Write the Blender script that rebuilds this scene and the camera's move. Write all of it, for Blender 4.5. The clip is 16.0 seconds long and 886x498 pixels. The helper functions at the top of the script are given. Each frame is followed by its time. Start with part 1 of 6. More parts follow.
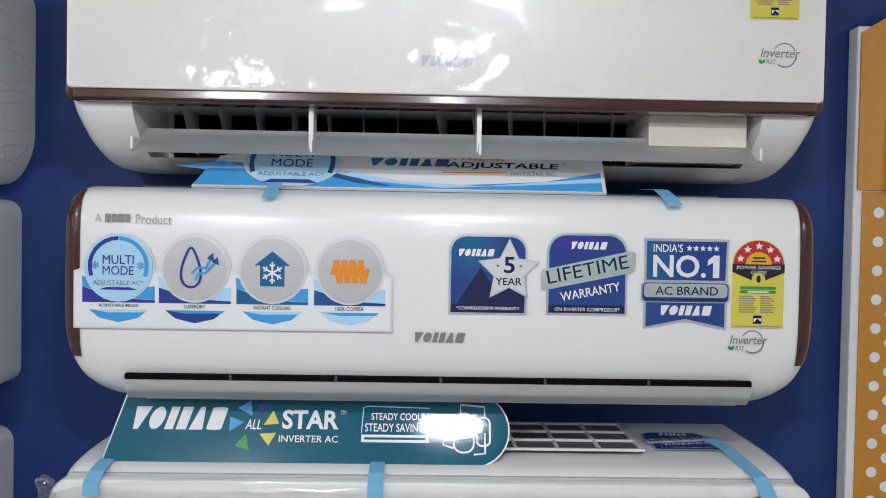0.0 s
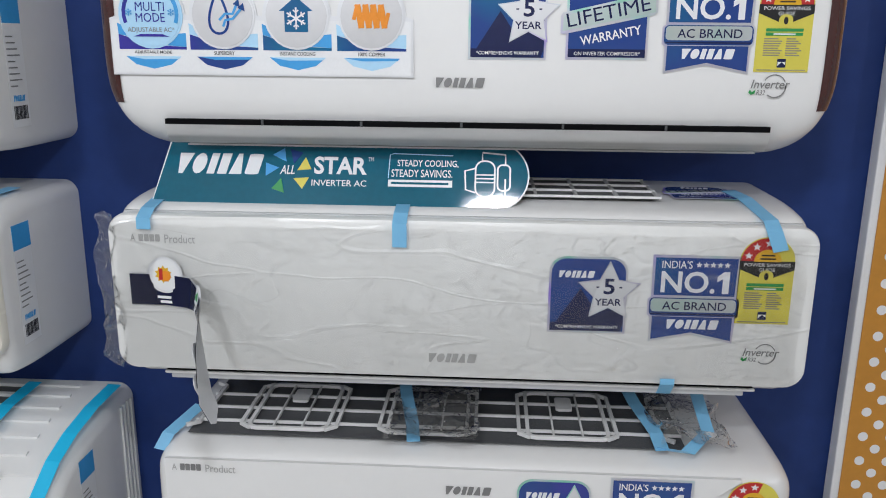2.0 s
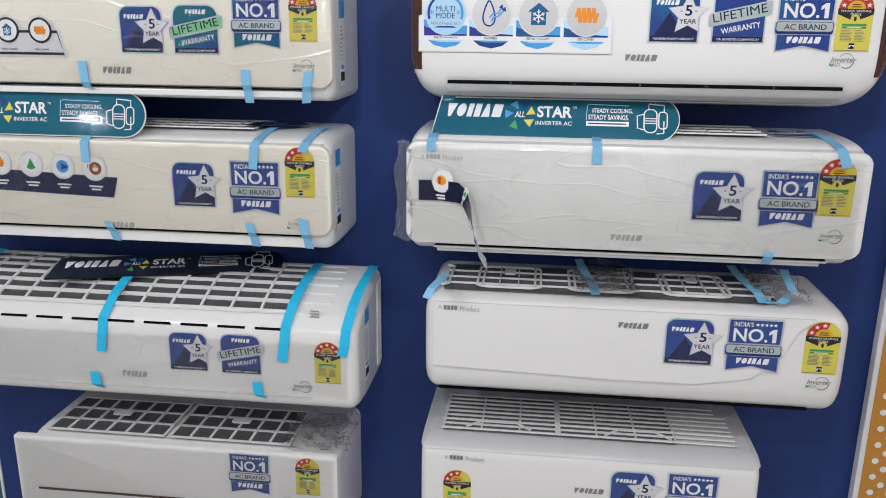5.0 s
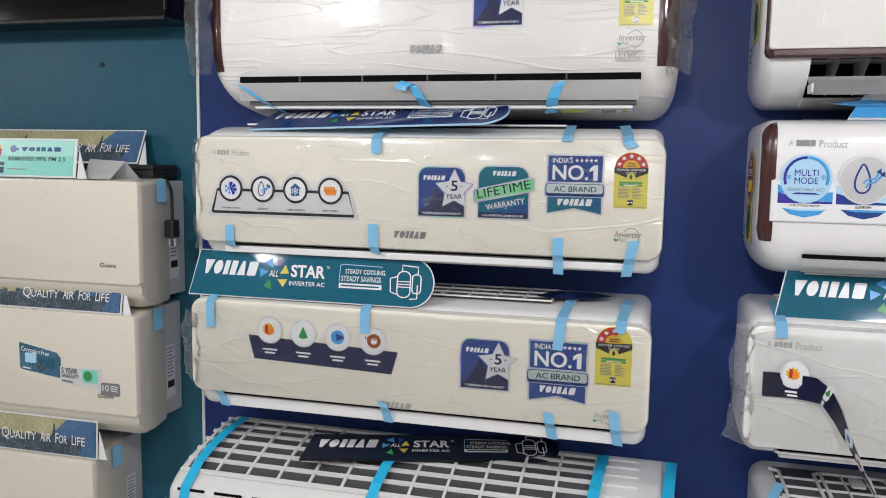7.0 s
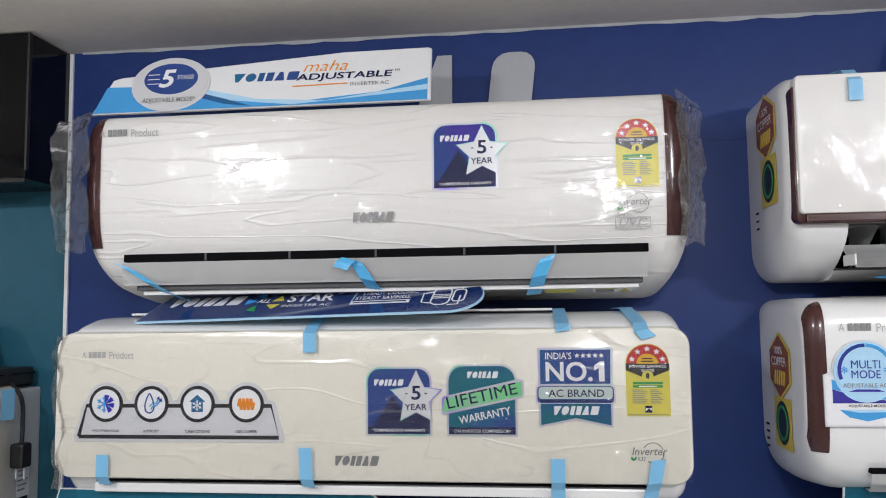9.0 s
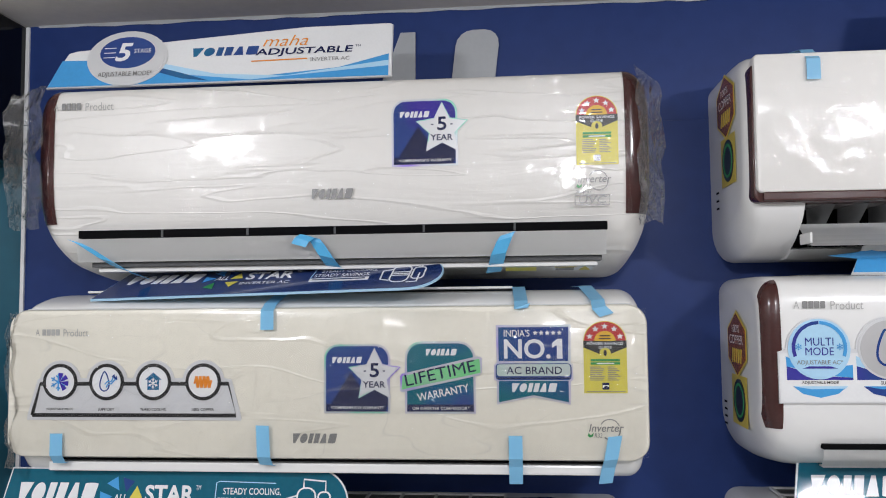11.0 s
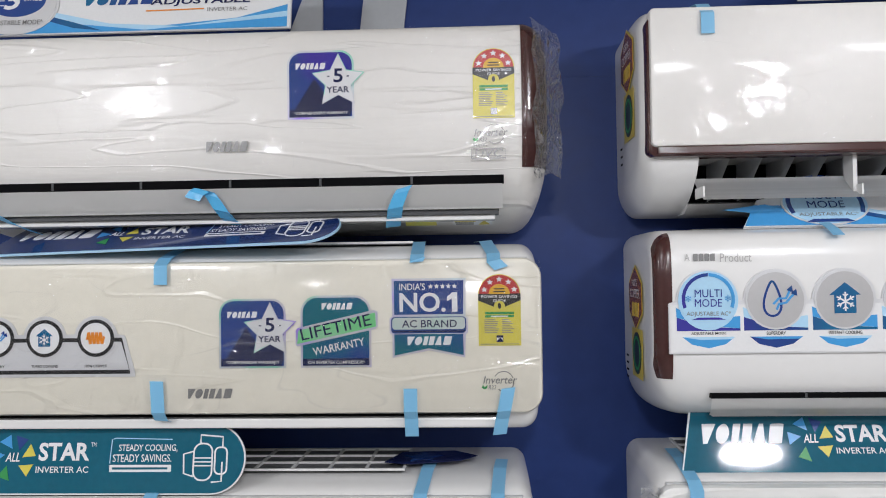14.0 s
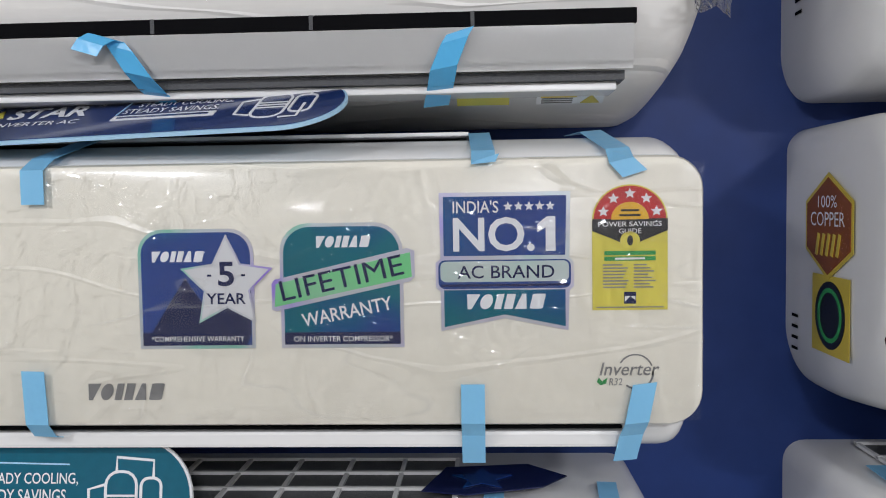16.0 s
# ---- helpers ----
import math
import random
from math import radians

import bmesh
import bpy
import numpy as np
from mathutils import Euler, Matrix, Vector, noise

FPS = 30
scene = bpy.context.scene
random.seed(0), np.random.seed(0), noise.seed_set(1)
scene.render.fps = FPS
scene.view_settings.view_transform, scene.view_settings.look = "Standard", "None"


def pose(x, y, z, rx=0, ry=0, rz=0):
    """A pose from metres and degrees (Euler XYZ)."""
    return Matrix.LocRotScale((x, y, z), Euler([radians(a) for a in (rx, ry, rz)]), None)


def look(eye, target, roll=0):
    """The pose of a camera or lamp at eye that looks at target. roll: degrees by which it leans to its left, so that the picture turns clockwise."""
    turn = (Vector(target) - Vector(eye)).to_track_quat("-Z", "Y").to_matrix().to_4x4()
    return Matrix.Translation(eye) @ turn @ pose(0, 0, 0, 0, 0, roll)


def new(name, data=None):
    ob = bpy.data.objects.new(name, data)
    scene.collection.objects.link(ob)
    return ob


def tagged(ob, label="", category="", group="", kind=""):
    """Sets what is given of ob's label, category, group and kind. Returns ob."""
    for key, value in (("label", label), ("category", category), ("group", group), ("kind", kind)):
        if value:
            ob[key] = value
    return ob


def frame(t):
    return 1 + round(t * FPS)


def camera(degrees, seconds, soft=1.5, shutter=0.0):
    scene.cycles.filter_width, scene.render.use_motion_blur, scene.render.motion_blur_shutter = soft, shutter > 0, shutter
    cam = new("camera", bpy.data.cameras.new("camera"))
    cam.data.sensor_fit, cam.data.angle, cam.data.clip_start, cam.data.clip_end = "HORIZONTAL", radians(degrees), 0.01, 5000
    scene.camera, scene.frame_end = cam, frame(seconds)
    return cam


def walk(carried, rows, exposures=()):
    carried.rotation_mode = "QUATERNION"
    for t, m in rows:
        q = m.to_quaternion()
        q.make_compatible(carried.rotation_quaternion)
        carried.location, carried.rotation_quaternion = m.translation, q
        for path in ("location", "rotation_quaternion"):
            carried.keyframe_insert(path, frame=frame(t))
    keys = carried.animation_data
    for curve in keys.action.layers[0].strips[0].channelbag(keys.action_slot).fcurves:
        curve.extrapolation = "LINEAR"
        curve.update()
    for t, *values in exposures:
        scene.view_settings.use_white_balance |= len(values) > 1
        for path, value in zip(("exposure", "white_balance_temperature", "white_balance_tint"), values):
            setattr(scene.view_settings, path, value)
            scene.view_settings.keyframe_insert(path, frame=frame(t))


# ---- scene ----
cam = camera(57.4, 16.0, soft=1.0)
PATH = [
    (0, (0.051, 0.079, 1.794), (0.097, 2.077, 1.748), 1.0),
    (0.5, (0.064, 0.098, 1.77), (0.08, 2.093, 1.636), 1.0),
    (1, (0.097, 0.096, 1.763), (0.056, 2.078, 1.503), 0.8),
    (1.5, (0.109, 0.069, 1.736), (0.013, 2.025, 1.332), 0.6),
    (2, (0.11, 0.034, 1.716), (-0.003, 1.968, 1.22), 0.5),
    (2.5, (0.06, -0.058, 1.71), (-0.027, 1.868, 1.179), 0.7),
    (3, (-0.016, -0.177, 1.703), (-0.088, 1.743, 1.148), 0.7),
    (3.2, (-0.049, -0.226, 1.701), (-0.122, 1.695, 1.148), 0.6),
    (5.3, (-0.147, -0.61, 1.74), (-0.393, 1.301, 1.205), 0.6),
    (5.5, (-0.226, -0.627, 1.751), (-0.489, 1.281, 1.212), 0.5),
    (6, (-0.386, -0.656, 1.744), (-0.755, 1.246, 1.248), 0.6),
    (6.5, (-0.483, -0.586, 1.742), (-0.947, 1.32, 1.351), 1.1),
    (7, (-0.53, -0.401, 1.767), (-1.04, 1.52, 1.546), 0.9),
    (7.5, (-0.561, -0.3, 1.789), (-1.062, 1.635, 1.73), 0.5),
    (8, (-0.631, -0.225, 1.804), (-1.008, 1.737, 1.895), -0.3),
    (8.5, (-0.71, -0.136, 1.815), (-0.991, 1.837, 1.975), -0.8),
    (9, (-0.711, -0.089, 1.821), (-0.953, 1.889, 1.989), -0.7),
    (9.2, (-0.709, -0.076, 1.815), (-0.928, 1.905, 1.985), -0.6),
    (11.5, (-0.673, -0.084, 1.809), (-0.846, 1.905, 1.937), -0.6),
    (12, (-0.655, -0.088, 1.811), (-0.797, 1.903, 1.943), -0.6),
    (12.5, (-0.642, -0.086, 1.8), (-0.751, 1.906, 1.934), -0.6),
    (13, (-0.624, -0.079, 1.799), (-0.716, 1.917, 1.903), -0.7),
    (13.5, (-0.617, -0.069, 1.79), (-0.697, 1.927, 1.872), -0.8),
    (14, (-0.599, -0.068, 1.787), (-0.695, 1.929, 1.844), -0.8),
    (14.5, (-0.595, -0.05, 1.777), (-0.742, 1.945, 1.768), -0.6),
    (15, (-0.603, 0.054, 1.757), (-0.765, 2.047, 1.73), -0.4),
    (15.5, (-0.656, 0.232, 1.766), (-0.769, 2.227, 1.701), -0.9),
    (16, (-0.689, 0.394, 1.771), (-0.781, 2.388, 1.659), -0.9),
]
walk(cam, [(t, look(eye, target, roll)) for t, eye, target, roll in PATH], [(0, -0.72, 6500, 10), (1.0, -0.70, 6480, 10), (2.0, -0.58, 6480, 10), (3.0, -0.46, 6520, 10), (5.5, -0.44, 6750, 12), (6.5, -0.46, 6850, 12), (7.5, -0.50, 6750, 12), (8.5, -0.53, 6680, 12), (12.0, -0.61, 6680, 12), (14.5, -0.62, 6660, 12), (16.0, -0.60, 6620, 12)])

YW = 1.25          # face of the blue display wall
CEIL = 2.305       # ceiling

# ---- world and lights ----
world = bpy.data.worlds.new("shop_world")
scene.world = world
world.use_nodes = True
world.node_tree.nodes["Background"].inputs[0].default_value = (0.9, 0.95, 1.0, 1)
world.node_tree.nodes["Background"].inputs[1].default_value = 0.15


def lamp(x, y, z, watts, size, kind="DISK", sy=None, colour=(0.935, 0.97, 1.04), tilt=0):
    d = bpy.data.lights.new("ceiling_lamp", "AREA")
    d.shape, d.size, d.energy, d.color = kind, size, watts, colour
    if sy:
        d.size_y = sy
    ob = new("ceiling_lamp", d)
    ob.matrix_world = pose(x, y, z, tilt, 0, 0)
    return ob


SPOTS = [(x, y) for y in (0.10, -1.1, -2.3) for x in (-3.0, -1.45, 0.13, 1.7)] + [(-0.52, -0.45)]
for px, py in SPOTS:
    if py > -1:   # track spots turned to the display wall
        lamp(px, py, CEIL - 0.09, 8.6 if py < 0 else 6.1, 0.16, "ELLIPSE", 0.055, tilt=63 if py < 0 else 50)
    else:
        lamp(px, py, CEIL - 0.02, 8.5, 0.14)


# ---- materials ----
def material(name):
    m = bpy.data.materials.new(name)
    m.use_nodes = True
    return m, m.node_tree.nodes, m.node_tree.links, m.node_tree.nodes["Principled BSDF"]


def creases(n, l, vec, scale, stretch, width=0.035, warp=0.9):
    """Height of thin sharp folds running through a sheet of film."""
    mpg, noi = n.new("ShaderNodeMapping"), n.new("ShaderNodeTexNoise")
    mpg.inputs["Scale"].default_value = stretch
    noi.inputs["Scale"].default_value, noi.inputs["Detail"].default_value = scale, 1.5
    noi.inputs["Distortion"].default_value = warp
    sb, ab, mr = n.new("ShaderNodeMath"), n.new("ShaderNodeMath"), n.new("ShaderNodeMapRange")
    sb.operation, ab.operation = "SUBTRACT", "ABSOLUTE"
    sb.inputs[1].default_value = 0.5
    mr.inputs["From Min"].default_value, mr.inputs["From Max"].default_value = 0.0, width
    mr.inputs["To Min"].default_value, mr.inputs["To Max"].default_value = 1.0, 0.0
    l.new(vec, mpg.inputs["Vector"]), l.new(mpg.outputs[0], noi.inputs["Vector"])
    l.new(noi.outputs["Fac"], sb.inputs[0]), l.new(sb.outputs[0], ab.inputs[0]), l.new(ab.outputs[0], mr.inputs["Value"])
    return mr.outputs[0]


def paint(name, colour, rough=0.4, metal=0.0, vary=0.06, scale=6.0, bump=0.0, bscale=60.0, coat=0.0, bdist=0.002, stretch=(1, 1, 1), fold=0.0, folds=(0.7, 1, 3.2)):
    """A surface with colour and gloss varied at two scales and a fine relief."""
    m, n, l, p = material(name)
    tc = n.new("ShaderNodeTexCoord")
    a, b = n.new("ShaderNodeTexNoise"), n.new("ShaderNodeTexNoise")
    a.inputs["Scale"].default_value, a.inputs["Detail"].default_value = scale, 5
    b.inputs["Scale"].default_value, b.inputs["Detail"].default_value = scale * 14, 3
    l.new(tc.outputs["Object"], a.inputs["Vector"]), l.new(tc.outputs["Object"], b.inputs["Vector"])
    add = n.new("ShaderNodeMath")
    add.operation = "ADD"
    l.new(a.outputs["Fac"], add.inputs[0]), l.new(b.outputs["Fac"], add.inputs[1])
    mp = n.new("ShaderNodeMapRange")
    mp.inputs["From Min"].default_value, mp.inputs["From Max"].default_value = 0.6, 1.4
    mp.inputs["To Min"].default_value, mp.inputs["To Max"].default_value = 1 - vary, 1 + vary
    l.new(add.outputs[0], mp.inputs["Value"])
    mul = n.new("ShaderNodeVectorMath")
    mul.operation = "SCALE"
    mul.inputs[0].default_value = colour
    l.new(mp.outputs[0], mul.inputs["Scale"])
    l.new(mul.outputs[0], p.inputs["Base Color"])
    rr = n.new("ShaderNodeMapRange")
    rr.inputs["From Min"].default_value, rr.inputs["From Max"].default_value = 0.6, 1.4
    rr.inputs["To Min"].default_value, rr.inputs["To Max"].default_value = rough * (1 - 1.5 * vary), rough * (1 + 1.5 * vary)
    l.new(add.outputs[0], rr.inputs["Value"]), l.new(rr.outputs[0], p.inputs["Roughness"])
    p.inputs["Metallic"].default_value = metal
    p.inputs["Coat Weight"].default_value = coat
    p.inputs["Coat Roughness"].default_value = 0.08
    if bump:
        c = n.new("ShaderNodeTexNoise")
        c.inputs["Scale"].default_value, c.inputs["Detail"].default_value = bscale, 4
        mpg = n.new("ShaderNodeMapping")
        mpg.inputs["Scale"].default_value = stretch
        c.inputs["Distortion"].default_value = 0.5 if stretch != (1, 1, 1) else 0.0
        l.new(tc.outputs["Object"], mpg.inputs["Vector"]), l.new(mpg.outputs[0], c.inputs["Vector"])
        bp = n.new("ShaderNodeBump")
        bp.inputs["Strength"].default_value, bp.inputs["Distance"].default_value = bump, bdist
        l.new(c.outputs["Fac"], bp.inputs["Height"]), l.new(bp.outputs[0], p.inputs["Normal"])
        if fold:
            b2 = n.new("ShaderNodeBump")
            b2.inputs["Strength"].default_value, b2.inputs["Distance"].default_value = fold, 0.004
            l.new(creases(n, l, tc.outputs["Object"], 5.0, folds, 0.022, 0.5), b2.inputs["Height"])
            l.new(bp.outputs[0], b2.inputs["Normal"]), l.new(b2.outputs[0], p.inputs["Normal"])
            l.new(b2.outputs[0], p.inputs["Coat Normal"])
    return m


def clear_film(name, tint=(1, 1, 1), gloss=0.25, scale=18, strength=0.6, body=0.06, rough=0.12, ripple=0.6, whiten=0.2):
    """Crumpled clear plastic: see-through, with glints on its creases."""
    m, n, l, p = material(name)
    n.remove(p)
    out = n["Material Output"]
    tc = n.new("ShaderNodeTexCoord")
    noi = n.new("ShaderNodeTexNoise")
    noi.inputs["Scale"].default_value, noi.inputs["Detail"].default_value = scale, 6
    noi.inputs["Distortion"].default_value = 0.6
    l.new(tc.outputs["Object"], noi.inputs["Vector"])
    bp = n.new("ShaderNodeBump")
    bp.inputs["Strength"].default_value, bp.inputs["Distance"].default_value = ripple, 0.01
    l.new(noi.outputs["Fac"], bp.inputs["Height"])
    white = None
    for sc2, st, wd in ((7, (1, 1, 2.2), 0.012), (19, (1.4, 1, 0.8), 0.030), (50, (1, 1, 1.2), 0.05)):
        b2 = n.new("ShaderNodeBump")
        b2.inputs["Strength"].default_value, b2.inputs["Distance"].default_value = strength, 0.003
        fold = creases(n, l, tc.outputs["Object"], sc2, st, wd, 0.5)
        l.new(fold, b2.inputs["Height"]), l.new(bp.outputs[0], b2.inputs["Normal"])
        bp, white = b2, white or fold
    # the long folds scatter a little light, in patches
    patch, pr, pm = n.new("ShaderNodeTexNoise"), n.new("ShaderNodeMapRange"), n.new("ShaderNodeMath")
    patch.inputs["Scale"].default_value, patch.inputs["Detail"].default_value = 9.0, 2
    l.new(tc.outputs["Object"], patch.inputs["Vector"])
    pr.inputs["From Min"].default_value, pr.inputs["From Max"].default_value = 0.48, 0.68
    pr.inputs["To Min"].default_value, pr.inputs["To Max"].default_value = 0.0, whiten
    pm.operation = "MULTIPLY_ADD"
    pm.inputs[2].default_value = body
    l.new(patch.outputs["Fac"], pr.inputs["Value"])
    l.new(white, pm.inputs[0]), l.new(pr.outputs[0], pm.inputs[1])
    tr = n.new("ShaderNodeBsdfTransparent")
    tr.inputs[0].default_value = (*tint, 1)
    gl = n.new("ShaderNodeBsdfGlossy")
    gl.inputs["Roughness"].default_value = rough
    l.new(bp.outputs[0], gl.inputs["Normal"])
    df = n.new("ShaderNodeBsdfDiffuse")
    df.inputs[0].default_value = (0.88, 0.88, 0.88, 1)
    fr = n.new("ShaderNodeFresnel")
    fr.inputs["IOR"].default_value = 1.45
    l.new(bp.outputs[0], fr.inputs["Normal"])
    sc = n.new("ShaderNodeMath")
    sc.operation = "MULTIPLY_ADD"
    sc.inputs[1].default_value, sc.inputs[2].default_value = gloss * 4, gloss * 0.1
    sc.use_clamp = True
    l.new(fr.outputs[0], sc.inputs[0])
    m1, m2 = n.new("ShaderNodeMixShader"), n.new("ShaderNodeMixShader")
    l.new(pm.outputs[0], m1.inputs[0])
    l.new(tr.outputs[0], m1.inputs[1]), l.new(df.outputs[0], m1.inputs[2])
    l.new(sc.outputs[0], m2.inputs[0]), l.new(m1.outputs[0], m2.inputs[1]), l.new(gl.outputs[0], m2.inputs[2])
    l.new(m2.outputs[0], out.inputs["Surface"])
    return m


def tape_material(name, colour, clear=0.35):
    m, n, l, p = material(name)
    p.inputs["Base Color"].default_value = (*colour, 1)
    p.inputs["Roughness"].default_value = 0.3
    tc, noi, bp = n.new("ShaderNodeTexCoord"), n.new("ShaderNodeTexNoise"), n.new("ShaderNodeBump")
    noi.inputs["Scale"].default_value = 70
    l.new(tc.outputs["Object"], noi.inputs["Vector"])
    bp.inputs["Strength"].default_value, bp.inputs["Distance"].default_value = 0.3, 0.003
    l.new(noi.outputs["Fac"], bp.inputs["Height"]), l.new(bp.outputs[0], p.inputs["Normal"])
    tr, mx = n.new("ShaderNodeBsdfTransparent"), n.new("ShaderNodeMixShader")
    tr.inputs[0].default_value = (0.6, 0.86, 1.0, 1)
    mx.inputs[0].default_value = clear
    l.new(p.outputs[0], mx.inputs[1]), l.new(tr.outputs[0], mx.inputs[2])
    l.new(mx.outputs[0], n["Material Output"].inputs["Surface"])
    return m


def holographic(name, plain=0.34, scale=9.0):
    """Silver foil, its violet, blue, teal and green sheen painted as fixed patches."""
    m, n, l, p = material(name)
    tc, noi, ramp = n.new("ShaderNodeTexCoord"), n.new("ShaderNodeTexNoise"), n.new("ShaderNodeValToRGB")
    noi.inputs["Scale"].default_value, noi.inputs["Detail"].default_value = scale, 2
    l.new(tc.outputs["Object"], noi.inputs["Vector"])
    e = ramp.color_ramp.elements
    e[0].position, e[0].color = plain, (0.40, 0.28, 0.85, 1)
    e[1].position, e[1].color = 0.70, (0.75, 0.62, 0.78, 1)
    for pos, c in ((plain + 0.05, (0.58, 0.56, 0.76)), (0.49, (0.66, 0.66, 0.70)), (0.57, (0.62, 0.70, 0.74)), (0.63, (0.30, 0.70, 0.56))):
        e.new(pos).color = (*c, 1)
    l.new(noi.outputs["Fac"], ramp.inputs["Fac"]), l.new(ramp.outputs["Color"], p.inputs["Base Color"])
    p.inputs["Metallic"].default_value, p.inputs["Roughness"].default_value = 0.6, 0.3
    return m


def foil(name, colours, scale=3.0):
    """Foil in soft patches of the given colours, which paint its sheen."""
    m = holographic(name, 0.34, scale)
    e = m.node_tree.nodes["Color Ramp"].color_ramp.elements
    for k, c in enumerate(colours):
        e[k].color = (*c, 1)
    return m


def sheen_painted_print(name, scale=7.0):
    """Glossy royal blue print on foil, its violet and teal sheen painted in patches."""
    m, n, l, p = material(name)
    tc, noi, ramp = n.new("ShaderNodeTexCoord"), n.new("ShaderNodeTexNoise"), n.new("ShaderNodeValToRGB")
    noi.inputs["Scale"].default_value, noi.inputs["Detail"].default_value = scale, 1
    l.new(tc.outputs["Object"], noi.inputs["Vector"])
    e = ramp.color_ramp.elements
    e[0].position, e[0].color = 0.30, (0.050, 0.030, 0.34, 1)
    e[1].position, e[1].color = 0.80, (0.008, 0.15, 0.30, 1)
    for pos, c in ((0.42, (0.017, 0.052, 0.25)), (0.58, (0.017, 0.060, 0.25))):
        e.new(pos).color = (*c, 1)
    l.new(noi.outputs["Fac"], ramp.inputs["Fac"]), l.new(ramp.outputs["Color"], p.inputs["Base Color"])
    p.inputs["Roughness"].default_value, p.inputs["Coat Weight"].default_value = 0.18, 0.5
    p.inputs["Coat Roughness"].default_value = 0.08
    return m


